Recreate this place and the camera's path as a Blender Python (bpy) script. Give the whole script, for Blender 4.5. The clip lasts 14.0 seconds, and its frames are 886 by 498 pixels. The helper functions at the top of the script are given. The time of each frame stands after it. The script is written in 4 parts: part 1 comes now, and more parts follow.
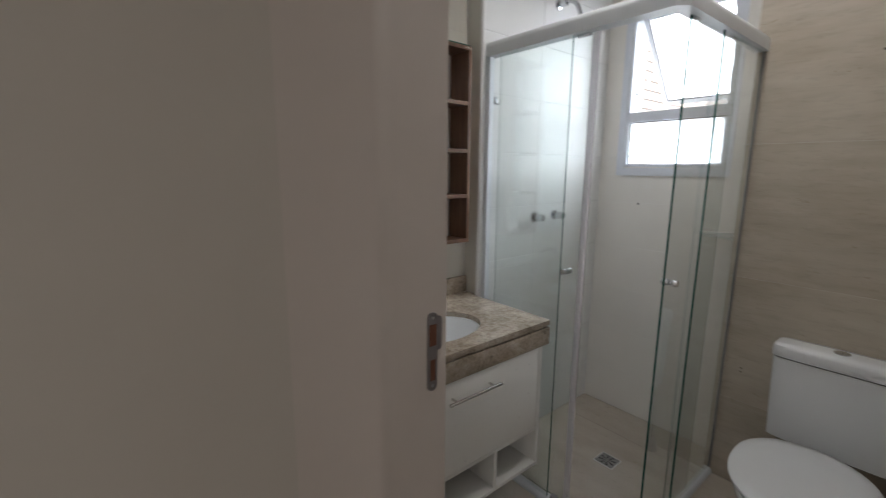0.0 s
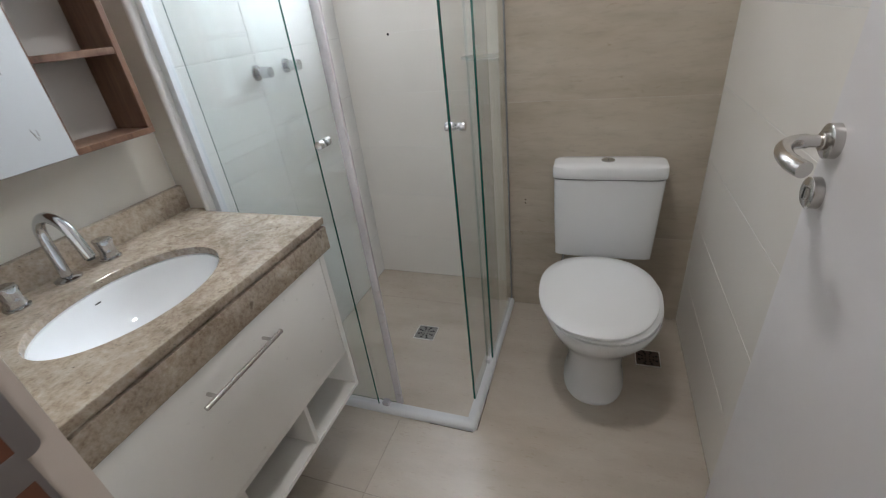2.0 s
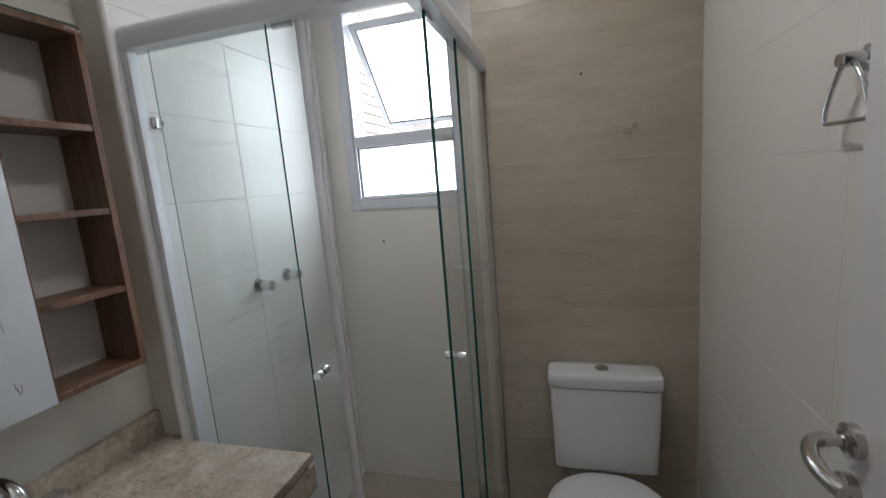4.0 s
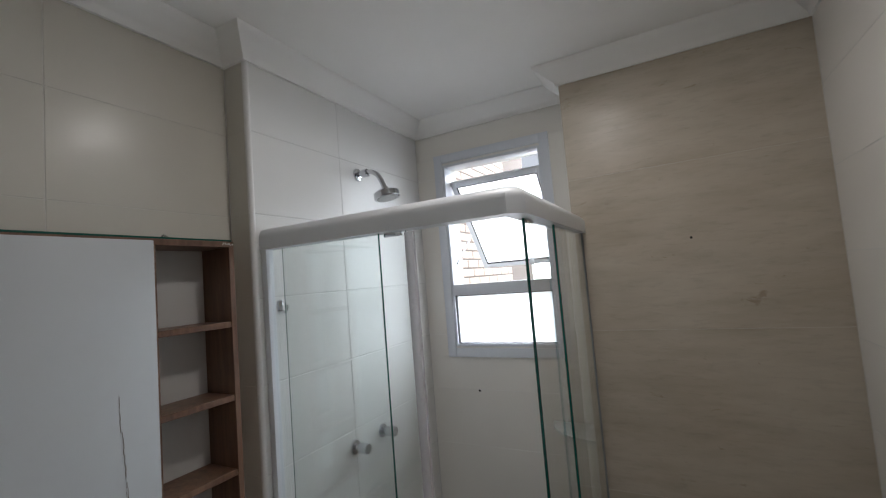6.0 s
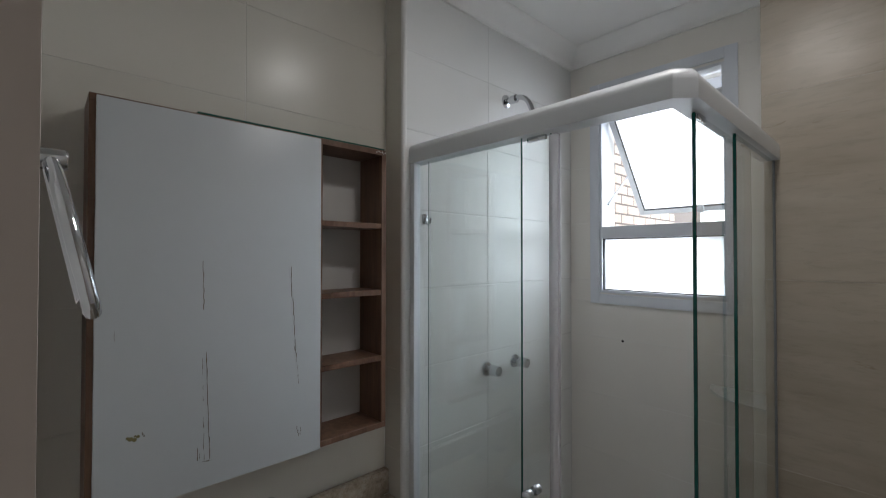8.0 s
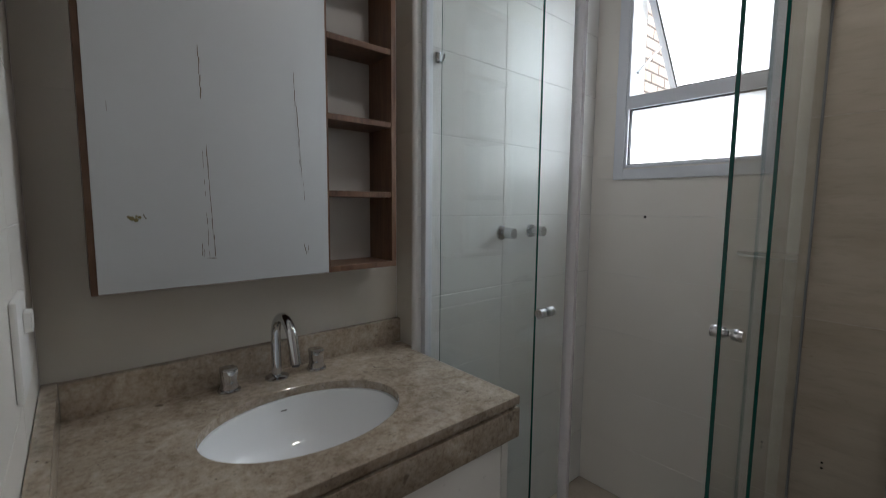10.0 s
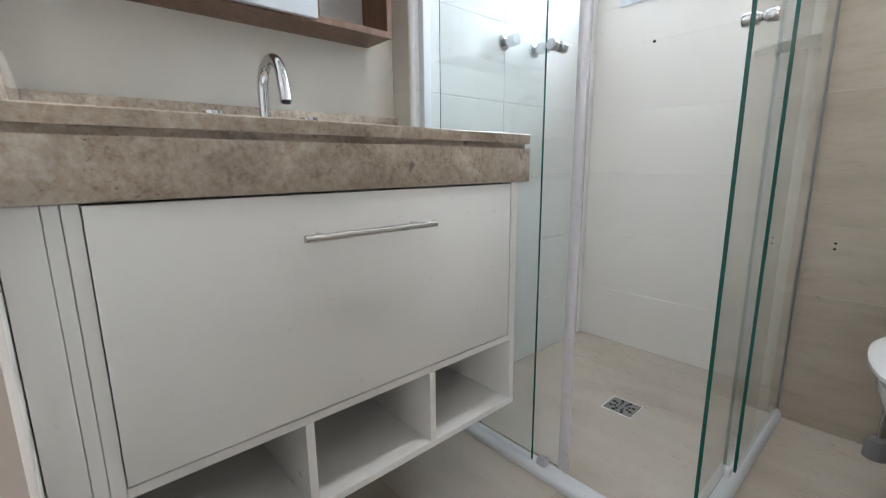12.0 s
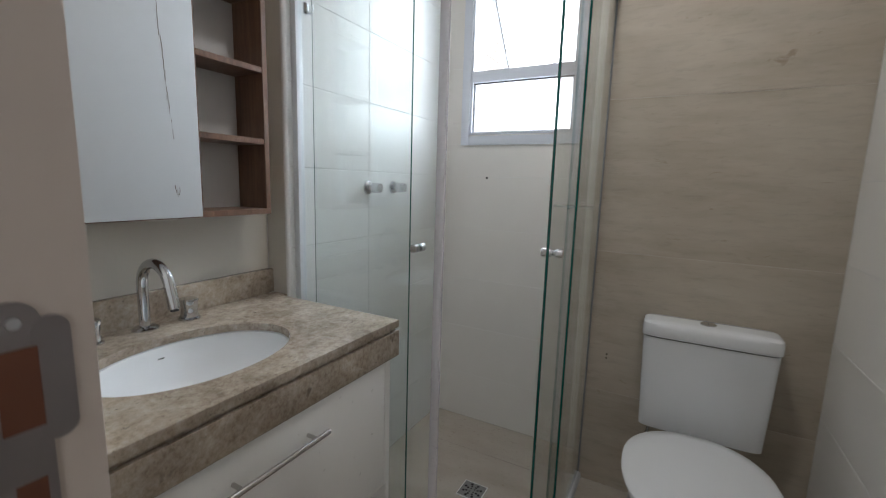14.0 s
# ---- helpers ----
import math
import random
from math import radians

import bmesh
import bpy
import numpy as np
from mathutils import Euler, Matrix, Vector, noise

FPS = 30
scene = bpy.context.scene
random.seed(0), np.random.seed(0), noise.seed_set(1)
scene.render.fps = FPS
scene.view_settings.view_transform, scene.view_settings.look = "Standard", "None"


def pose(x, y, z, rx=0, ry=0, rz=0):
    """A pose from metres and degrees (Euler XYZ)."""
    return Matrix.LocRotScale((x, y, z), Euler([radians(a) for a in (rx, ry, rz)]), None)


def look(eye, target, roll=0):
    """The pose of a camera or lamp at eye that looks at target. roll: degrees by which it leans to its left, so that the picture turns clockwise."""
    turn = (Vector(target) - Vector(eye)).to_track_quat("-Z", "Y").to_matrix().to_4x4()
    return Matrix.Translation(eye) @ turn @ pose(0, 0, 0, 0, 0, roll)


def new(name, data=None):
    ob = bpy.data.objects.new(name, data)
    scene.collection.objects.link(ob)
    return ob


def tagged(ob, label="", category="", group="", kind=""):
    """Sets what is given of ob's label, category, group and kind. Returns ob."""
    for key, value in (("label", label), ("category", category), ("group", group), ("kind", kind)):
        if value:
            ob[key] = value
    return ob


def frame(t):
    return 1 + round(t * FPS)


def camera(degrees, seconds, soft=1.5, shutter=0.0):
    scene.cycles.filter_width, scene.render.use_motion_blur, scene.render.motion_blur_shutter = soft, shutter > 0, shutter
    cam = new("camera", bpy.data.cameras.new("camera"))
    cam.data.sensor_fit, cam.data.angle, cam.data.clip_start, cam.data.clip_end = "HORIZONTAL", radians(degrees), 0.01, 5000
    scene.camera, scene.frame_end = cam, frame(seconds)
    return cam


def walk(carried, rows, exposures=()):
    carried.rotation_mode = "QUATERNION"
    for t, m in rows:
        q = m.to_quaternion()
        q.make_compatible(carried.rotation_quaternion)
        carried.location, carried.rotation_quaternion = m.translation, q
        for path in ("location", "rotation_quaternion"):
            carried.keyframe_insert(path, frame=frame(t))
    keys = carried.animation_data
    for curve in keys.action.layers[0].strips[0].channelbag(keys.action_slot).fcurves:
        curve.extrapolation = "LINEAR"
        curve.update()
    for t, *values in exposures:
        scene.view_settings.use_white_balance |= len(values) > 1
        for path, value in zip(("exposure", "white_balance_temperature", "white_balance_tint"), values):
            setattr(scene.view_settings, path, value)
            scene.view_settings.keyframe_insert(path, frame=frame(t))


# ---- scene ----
cam = camera(91.8, 14.0, soft=1.0, shutter=0.3)
PATH = [
    (0, (-0.2, 0.061, 1.512), (1.048, 1.58, 1.147), 0.4),
    (0.5, (-0.072, 0.203, 1.488), (1.524, 1.337, 1.083), -1.5),
    (1, (0.036, 0.265, 1.472), (1.786, 1.121, 1.02), -1.2),
    (1.5, (0.169, 0.294, 1.45), (1.886, 1.081, 0.794), -3.4),
    (2, (0.255, 0.341, 1.401), (1.881, 0.978, 0.427), -6.6),
    (2.5, (0.28, 0.379, 1.394), (1.911, 0.911, 0.365), -6.4),
    (3, (0.291, 0.396, 1.436), (2.021, 0.913, 0.577), -5.8),
    (3.5, (0.306, 0.404, 1.513), (2.143, 0.914, 0.91), -5.2),
    (4, (0.309, 0.412, 1.604), (2.206, 0.959, 1.285), -4.7),
    (6.3, (0.344, 0.407, 1.885), (2.047, 1.433, 2.108), -3.4),
    (6.5, (0.349, 0.404, 1.869), (1.973, 1.55, 2.092), -2.7),
    (7, (0.352, 0.415, 1.819), (1.894, 1.675, 2.008), -1.4),
    (7.5, (0.363, 0.42, 1.755), (1.809, 1.795, 1.89), -0.2),
    (7.7, (0.367, 0.42, 1.736), (1.763, 1.848, 1.833), 0.3),
    (10, (0.42, 0.449, 1.363), (1.718, 1.958, 1.16), 0.5),
    (10.5, (0.411, 0.474, 1.203), (1.709, 1.981, 0.994), 1.0),
    (11, (0.407, 0.486, 1.081), (1.702, 1.994, 0.861), 1.1),
    (11.5, (0.407, 0.474, 0.939), (1.693, 1.975, 0.629), 0.2),
    (12, (0.402, 0.47, 0.832), (1.708, 1.936, 0.45), -0.5),
    (12.5, (0.391, 0.46, 0.78), (1.767, 1.855, 0.381), -0.7),
    (13, (0.363, 0.44, 0.932), (1.806, 1.759, 0.512), -0.7),
    (13.5, (0.323, 0.424, 1.152), (1.93, 1.563, 0.802), 0.9),
    (14, (0.247, 0.43, 1.286), (1.988, 1.367, 0.984), 1.7),
]
EXPO = [(0.0, -0.36, 6300, 11), (0.5, -0.4, 6300, 11), (1.0, -0.35, 6300, 11), (1.5, -0.1, 6400, 12), (2.0, 0.45, 6200, 11), (2.5, 0.84, 6000, 9),
        (3.0, 0.76, 6000, 9), (3.5, 0.27, 6100, 10), (4.0, -0.58, 6250, 11), (6.5, -0.98, 6300, 11), (7.5, -1.08, 6200, 10),
        (10.0, -1.05, 6350, 11), (11.0, -0.36, 6550, 13), (12.0, 1.0, 5950, 9), (12.5, 1.1, 5980, 9), (13.0, 1.15, 5900, 10),
        (13.5, 0.58, 6050, 10), (14.0, -0.1, 6150, 10)]
walk(cam, [(t, look(eye, target, roll)) for t, eye, target, roll in PATH], EXPO)

# ---- world and lights ----
world = bpy.data.worlds.new("overcast_sky")
scene.world = world
world.use_nodes = True
wn = world.node_tree
for n in list(wn.nodes):
    wn.nodes.remove(n)
sky = wn.nodes.new("ShaderNodeTexSky")
sky.sky_type, sky.sun_disc = "NISHITA", False
sky.sun_elevation, sky.sun_rotation = radians(51), radians(219)
sky.air_density, sky.dust_density = 1.0, 3.0
bg = wn.nodes.new("ShaderNodeBackground")
bg.inputs["Strength"].default_value = 0.15
wout = wn.nodes.new("ShaderNodeOutputWorld")
cloud = wn.nodes.new("ShaderNodeMix")
cloud.data_type = "RGBA"
cloud.inputs[0].default_value = 0.6
cloud.inputs[7].default_value = (12.0, 12.3, 12.8, 1)
wn.links.new(sky.outputs[0], cloud.inputs[6])
wn.links.new(cloud.outputs[2], bg.inputs[0])
wn.links.new(bg.outputs[0], wout.inputs[0])

sun = bpy.data.lights.new("sun", "SUN")
sun.energy, sun.angle, sun.color = 5.0, radians(12), (1.0, 0.96, 0.9)
sun_ob = new("sun", sun)
sun_ob.matrix_world = look((-4, -5, 8), (0, 0, 0))

SKYLIGHT, LAMP, HALL = 74.0, 7.7, 11.8
opening = bpy.data.lights.new("window_daylight", "AREA")
opening.shape, opening.size, opening.size_y = "RECTANGLE", 6.0, 4.2
opening.energy, opening.color = SKYLIGHT * 20, (0.90, 0.955, 1.0)
opening_ob = new("window_daylight", opening)
opening_ob.matrix_world = look((5.6, 0.6, 3.5), (2.3, 1.1, 2.0))

lamp = bpy.data.lights.new("ceiling_lamp_light", "AREA")
lamp.shape, lamp.size, lamp.energy, lamp.color = "DISK", 0.18, LAMP, (1.0, 0.95, 0.895)
lamp_ob = new("ceiling_lamp_light", lamp)
lamp_ob.matrix_world = look((1.3, 0.65, 2.655), (1.3, 0.65, 0))

# added fill at the hall's west end; no window or fitting stands there
hall_west_fill = bpy.data.lights.new("hall_west_fill_light", "AREA")
hall_west_fill.shape, hall_west_fill.size, hall_west_fill.size_y = "RECTANGLE", 1.1, 1.5
hall_west_fill.energy, hall_west_fill.color = HALL, (1.0, 0.97, 0.94)
# second added fill, to brighten the vanity front; the hall has no doorway here
hall_south_fill = bpy.data.lights.new("hall_south_fill_light", "AREA")
hall_south_fill.shape, hall_south_fill.size, hall_south_fill.size_y = "RECTANGLE", 0.7, 1.7
hall_south_fill.energy, hall_south_fill.color = HALL * 0.68, (1.0, 0.97, 0.94)
hall_south_fill_ob = new("hall_south_fill_light", hall_south_fill)
hall_south_fill_ob.matrix_world = look((-1.5, -0.88, 1.0), (0.9, 1.1, 0.6))
hall_west_fill_ob = new("hall_west_fill_light", hall_west_fill)
hall_west_fill_ob.matrix_world = look((-2.17, -0.25, 1.35), (1.0, 0.6, 1.1))


# ---- materials ----
def mat(name, base, rough=0.5, metal=0.0, spec=0.5, coat=0.0):
    m = bpy.data.materials.new(name)
    m.use_nodes = True
    b = m.node_tree.nodes["Principled BSDF"]
    b.inputs["Base Color"].default_value = (*base, 1)
    b.inputs["Roughness"].default_value = rough
    b.inputs["Metallic"].default_value = metal
    b.inputs["Specular IOR Level"].default_value = spec
    b.inputs["Coat Weight"].default_value = coat
    return m


def node(m, kind, **sets):
    n = m.node_tree.nodes.new(kind)
    for key, value in sets.items():
        n.inputs[key.replace("_", " ")].default_value = value
    return n


def link(m, a, b):
    m.node_tree.links.new(a, b)


def coords(m, scale=(1, 1, 1), spread=0.0):
    """World-size coordinates, shifted for each object when spread is set."""
    g = m.node_tree.nodes.new("ShaderNodeNewGeometry")
    mp = m.node_tree.nodes.new("ShaderNodeMapping")
    mp.inputs["Scale"].default_value = scale
    link(m, g.outputs["Position"], mp.inputs["Vector"])
    if spread:
        info = m.node_tree.nodes.new("ShaderNodeObjectInfo")
        mul = m.node_tree.nodes.new("ShaderNodeMath")
        mul.operation = "MULTIPLY"
        mul.inputs[1].default_value = spread
        link(m, info.outputs["Random"], mul.inputs[0])
        comb = m.node_tree.nodes.new("ShaderNodeCombineXYZ")
        for i in range(3):
            link(m, mul.outputs[0], comb.inputs[i])
        link(m, comb.outputs[0], mp.inputs["Location"])
    return mp.outputs[0]


def noise_tex(m, vec, scale, detail=4.0, rough=0.55, dist=0.0):
    n = node(m, "ShaderNodeTexNoise", Scale=scale, Detail=detail, Roughness=rough, Distortion=dist)
    link(m, vec, n.inputs["Vector"])
    return n.outputs["Fac"]


def ramp(m, fac, stops):
    r = m.node_tree.nodes.new("ShaderNodeValToRGB")
    e = r.color_ramp.elements
    while len(e) < len(stops):
        e.new(0.5)
    for el, (p, c) in zip(e, stops):
        el.position = p
        el.color = (*c, 1) if len(c) == 3 else c
    link(m, fac, r.inputs[0])
    return r.outputs[0]


def mix(m, a, b, fac, mode="MIX"):
    n = m.node_tree.nodes.new("ShaderNodeMix")
    n.data_type, n.blend_type = "RGBA", mode
    for value, socket in ((fac, n.inputs[0]), (a, n.inputs[6]), (b, n.inputs[7])):
        if isinstance(value, (int, float)):
            socket.default_value = value
        elif isinstance(value, tuple):
            socket.default_value = (*value, 1)
        else:
            link(m, value, socket)
    return n.outputs[2]


def bump(m, height, strength=0.2, distance=0.002, onto=None):
    n = node(m, "ShaderNodeBump", Strength=strength, Distance=distance)
    link(m, height, n.inputs["Height"])
    if onto is not None:
        link(m, onto, n.inputs["Normal"])
    return n.outputs[0]


def put(m, **into):
    b = m.node_tree.nodes["Principled BSDF"]
    for key, out in into.items():
        link(m, out, b.inputs[key.replace("_", " ")])
    return m


def grey(v):
    return (v, v, v)


def smooth_white(name, base, rough, wave=0.0, dirt=0.04, spread=0.0):
    m = mat(name, base, rough)
    v = coords(m, spread=spread)
    big = noise_tex(m, v, 3.0, 3)
    fine = noise_tex(m, v, 40.0, 4)
    low = tuple(c * (1 - dirt) for c in base)
    low2 = tuple(c * (1 - dirt * 0.6) for c in base)
    c1 = ramp(m, big, [(0.35, low), (0.65, base)])
    c2 = ramp(m, fine, [(0.3, low2), (0.7, base)])
    col = mix(m, c1, c2, 0.4)
    rg = ramp(m, fine, [(0.3, grey(rough * 0.85)), (0.75, grey(min(1, rough * 1.2)))])
    put(m, Base_Color=col, Roughness=rg)
    if wave:
        h = noise_tex(m, v, 14.0, 2)
        put(m, Normal=bump(m, h, wave, 0.004))
    return m


TILE = mat("white_wall_tile", (0.77, 0.742, 0.70), 0.3, spec=0.45)
tv = coords(TILE, spread=5.0)
put(TILE, Base_Color=ramp(TILE, noise_tex(TILE, tv, 2.5, 2), [(0.3, (0.745, 0.717, 0.675)), (0.7, (0.775, 0.747, 0.705))]),
    Normal=bump(TILE, noise_tex(TILE, tv, 9.0, 1), 0.05, 0.003))
def wall_tile(name, base, rough):
    """Glazed tile, a little uneven in tone, with the faint ripple of the glaze."""
    m = mat(name, base, rough, spec=0.5)
    v = coords(m, spread=5.0)
    put(m, Base_Color=ramp(m, noise_tex(m, v, 2.5, 2), [(0.3, tuple(c * 0.965 for c in base)), (0.7, tuple(c * 1.01 for c in base))]),
        Normal=bump(m, noise_tex(m, v, 9.0, 1), 0.05, 0.003))
    return m


CREAMTILE = wall_tile("cream_wall_tile", (0.60, 0.57, 0.51), 0.23)
CREAMTILE.node_tree.nodes["Principled BSDF"].inputs["Specular IOR Level"].default_value = 0.2
SHOWERTILE = wall_tile("white_shower_tile", (0.72, 0.72, 0.71), 0.31)
SHOWERTILE.node_tree.nodes["Principled BSDF"].inputs["Specular IOR Level"].default_value = 0.38
WINDOWTILE = wall_tile("pale_cream_wall_tile", (0.73, 0.705, 0.66), 0.30)
GROUT = smooth_white("tile_grout", (0.78, 0.77, 0.745), 0.8, dirt=0.15)
SHOWERGROUT = smooth_white("shower_tile_grout", (0.67, 0.67, 0.66), 0.85, dirt=0.2)
FLOORGROUT = smooth_white("floor_grout", (0.33, 0.29, 0.25), 0.85, dirt=0.2)
PAINT = smooth_white("ceiling_paint", (0.85, 0.84, 0.82), 0.75, wave=0.05)
CROWN = smooth_white("plaster_moulding", (0.85, 0.84, 0.82), 0.7)
HALLPAINT = smooth_white("hall_wall_paint", (0.555, 0.510, 0.450), 0.55, wave=0.03)
JAMB = smooth_white("door_frame_paint", (0.600, 0.535, 0.482), 0.42, wave=0.03)
DOORPAINT = smooth_white("door_leaf_paint", (0.745, 0.725, 0.735), 0.4, wave=0.05)
LAMINATE = smooth_white("white_laminate", (0.76, 0.75, 0.72), 0.32, wave=0.03)
PORCELAIN = smooth_white("white_porcelain", (0.77, 0.785, 0.80), 0.07, dirt=0.015)
SEATPLASTIC = smooth_white("white_seat_plastic", (0.79, 0.805, 0.82), 0.16, dirt=0.01)
WHITEALU = mat("white_painted_aluminium", (0.63, 0.65, 0.675), 0.34)
put(WHITEALU, Base_Color=ramp(WHITEALU, noise_tex(WHITEALU, coords(WHITEALU), 5.0, 3), [(0.35, (0.615, 0.633, 0.655)), (0.65, (0.64, 0.66, 0.685))]))
GREYALU = smooth_white("grey_window_aluminium", (0.63, 0.66, 0.71), 0.35)
DARKALU = smooth_white("dark_grey_aluminium", (0.22, 0.23, 0.24), 0.4)
SEALPVC = smooth_white("grey_seal_plastic", (0.76, 0.73, 0.77), 0.3)
SEALPVC.node_tree.nodes["Principled BSDF"].inputs["Alpha"].default_value = 0.45
TRIMPVC = mat("white_edge_trim", (0.70, 0.69, 0.68), 0.3)
SWITCHPLASTIC = smooth_white("switch_plastic", (0.78, 0.78, 0.76), 0.35)
RUBBER = mat("dark_gap", (0.02, 0.02, 0.02), 0.7)
DARKHOLE = mat("drilled_hole", (0.01, 0.01, 0.01), 0.9)
CHROME = mat("chrome", (0.58, 0.59, 0.61), 0.08, 1.0)
STEEL = mat("brushed_steel", (0.56, 0.54, 0.52), 0.24, 1.0)
sv = coords(STEEL, (40, 40, 40))
put(STEEL, Roughness=ramp(STEEL, noise_tex(STEEL, sv, 3.0), [(0.3, grey(0.17)), (0.7, grey(0.21))]))
FROSTCHROME = mat("satin_chrome", (0.68, 0.69, 0.71), 0.22, 1.0)


def plank_tile(name, dark, mid, light, rough, spread=7.0, veins=0.5, smears=0.7, soft=0.5, broad=1.0, fine=6, swirl=0.4):
    """Porcelain printed like pale wood: soft clouds drawn out along y, thin short veins, a few darker smears."""
    m = mat(name, mid, rough)
    cloud = noise_tex(m, coords(m, (3.2, 0.9, 3.2), spread), 2.0, fine - 1, 0.5, swirl)
    streak = noise_tex(m, coords(m, (13 * broad, 2.6, 13 * broad), spread), 2.0, fine, 0.55, swirl * 1.2)
    vein = noise_tex(m, coords(m, (50, 9, 50), spread), 1.6, 5, 0.65, 0.5)
    smear = noise_tex(m, coords(m, (7, 2.2, 7), spread + 2), 1.4, fine * 0.5)
    c = ramp(m, cloud, [(0.30, dark), (0.5, mid), (0.70, light)])
    c = mix(m, c, ramp(m, streak, [(0.25, dark), (0.5, mid), (0.75, light)]), soft)
    c = mix(m, c, ramp(m, vein, [(0.30, grey(0.82)), (0.48, grey(1.0))]), veins, "MULTIPLY")
    c = mix(m, c, ramp(m, smear, [(0.15, (0.82, 0.77, 0.71)), (0.62, grey(1.0))]), smears, "MULTIPLY")
    knot = noise_tex(m, coords(m, (15, 7, 15), spread + 4), 1.7, 4, 0.65, 0.8)
    c = mix(m, c, ramp(m, knot, [(0.26, (0.66, 0.60, 0.52)), (0.34, grey(1.0))]), 0.8, "MULTIPLY")
    put(m, Base_Color=c, Roughness=ramp(m, streak, [(0.3, grey(rough * 1.15)), (0.7, grey(rough * 0.9))]), Normal=bump(m, vein, 0.08 * veins, 0.001))
    return m


WOODTILE = plank_tile("wood_look_wall_tile", (0.385, 0.335, 0.266), (0.478, 0.424, 0.347), (0.548, 0.495, 0.417), 0.33, veins=0.62, smears=0.6, swirl=0.3)
FLOORTILE = mat("wood_look_floor_tile", (0.535, 0.480, 0.415), 0.28)
fcloud = noise_tex(FLOORTILE, coords(FLOORTILE, (2.6, 1.1, 2.6), 7.0), 1.6, 2, 0.4)
fband = noise_tex(FLOORTILE, coords(FLOORTILE, (9.0, 1.6, 9.0), 9.0), 1.5, 2, 0.45)
fgrain = noise_tex(FLOORTILE, coords(FLOORTILE, (60.0, 12.0, 60.0), 5.0), 2.0, 3, 0.6)
fc = mix(FLOORTILE, ramp(FLOORTILE, fcloud, [(0.2, (0.440, 0.385, 0.322)), (0.8, (0.555, 0.502, 0.437))]),
         ramp(FLOORTILE, fband, [(0.2, (0.420, 0.365, 0.300)), (0.8, (0.565, 0.513, 0.449))]), 0.5)
fc = mix(FLOORTILE, fc, ramp(FLOORTILE, fgrain, [(0.2, grey(0.955)), (0.8, grey(1.03))]), 1.0, "MULTIPLY")
fsmoke = noise_tex(FLOORTILE, coords(FLOORTILE, (5.0, 2.4, 5.0), 3.0), 1.3, 3, 0.5)
fc = mix(FLOORTILE, fc, ramp(FLOORTILE, fsmoke, [(0.28, (0.84, 0.80, 0.75)), (0.55, grey(1.0))]), 0.8, "MULTIPLY")
put(FLOORTILE, Base_Color=fc, Roughness=ramp(FLOORTILE, fgrain, [(0.2, grey(0.31)), (0.8, grey(0.26))]))

WOOD = mat("walnut_laminate", (0.2, 0.1, 0.06), 0.4)
wv = coords(WOOD, (16, 16, 1.2))
ws = noise_tex(WOOD, wv, 3.0, 8, 0.65, 0.8)
wc = ramp(WOOD, ws, [(0.28, (0.065, 0.030, 0.018)), (0.5, (0.135, 0.070, 0.042)), (0.72, (0.20, 0.113, 0.070))])
put(WOOD, Base_Color=wc, Normal=bump(WOOD, ws, 0.15, 0.001))

GRANITE = mat("beige_granite", (0.42, 0.37, 0.31), 0.12, spec=0.75)
gv = coords(GRANITE)
blot = noise_tex(GRANITE, gv, 13.0, 6, 0.68, 0.7)
grain = noise_tex(GRANITE, gv, 75.0, 6, 0.72)
fleck = noise_tex(GRANITE, coords(GRANITE, (0.8, 1.0, 1.3), 0.0), 120.0, 3, 0.6)
where = noise_tex(GRANITE, gv, 16.0, 3, 0.6)
gc = ramp(GRANITE, blot, [(0.33, (0.218, 0.163, 0.115)), (0.5, (0.318, 0.254, 0.190)), (0.66, (0.45, 0.382, 0.305))])
gc = mix(GRANITE, gc, ramp(GRANITE, grain, [(0.36, (0.17, 0.138, 0.108)), (0.45, (0.35, 0.297, 0.240)), (0.62, (0.58, 0.532, 0.47))]), 0.34)
gm = ramp(GRANITE, fleck, [(0.33, grey(1.0)), (0.385, grey(0.0))])
gw = ramp(GRANITE, where, [(0.50, grey(0.0)), (0.66, grey(0.9))])
patch = noise_tex(GRANITE, gv, 5.0, 5, 0.62, 0.9)
gc = mix(GRANITE, gc, ramp(GRANITE, patch, [(0.32, (0.72, 0.68, 0.63)), (0.48, grey(0.97)), (0.66, (1.14, 1.13, 1.11))]), 0.7, "MULTIPLY")
gc = mix(GRANITE, gc, (0.085, 0.062, 0.048), mix(GRANITE, gm, gw, 1.0, "MULTIPLY"))
gc = mix(GRANITE, gc, (0.13, 0.10, 0.075), ramp(GRANITE, where, [(0.26, grey(0.8)), (0.33, grey(0.0))]))
put(GRANITE, Base_Color=gc, Roughness=ramp(GRANITE, grain, [(0.3, grey(0.16)), (0.7, grey(0.09))]))

GLASS = mat("tempered_glass", (0.94, 0.972, 0.963), 0.0)
gb = GLASS.node_tree.nodes["Principled BSDF"]
gb.inputs["Transmission Weight"].default_value = 1.0
gb.inputs["IOR"].default_value = 1.5
GLASSEDGE = mat("green_glass_edge", (0.008, 0.085, 0.066), 0.12)
FROST = mat("frosted_window_glass", (0.96, 0.97, 0.98), 0.35)
FROST.node_tree.nodes["Principled BSDF"].inputs["Transmission Weight"].default_value = 1.0
fn = noise_tex(FROST, coords(FROST), 260.0, 2)
put(FROST, Normal=bump(FROST, fn, 0.5, 0.001))
tr = FROST.node_tree.nodes.new("ShaderNodeBsdfTranslucent")
tr.inputs[0].default_value = (0.95, 0.96, 0.97, 1)
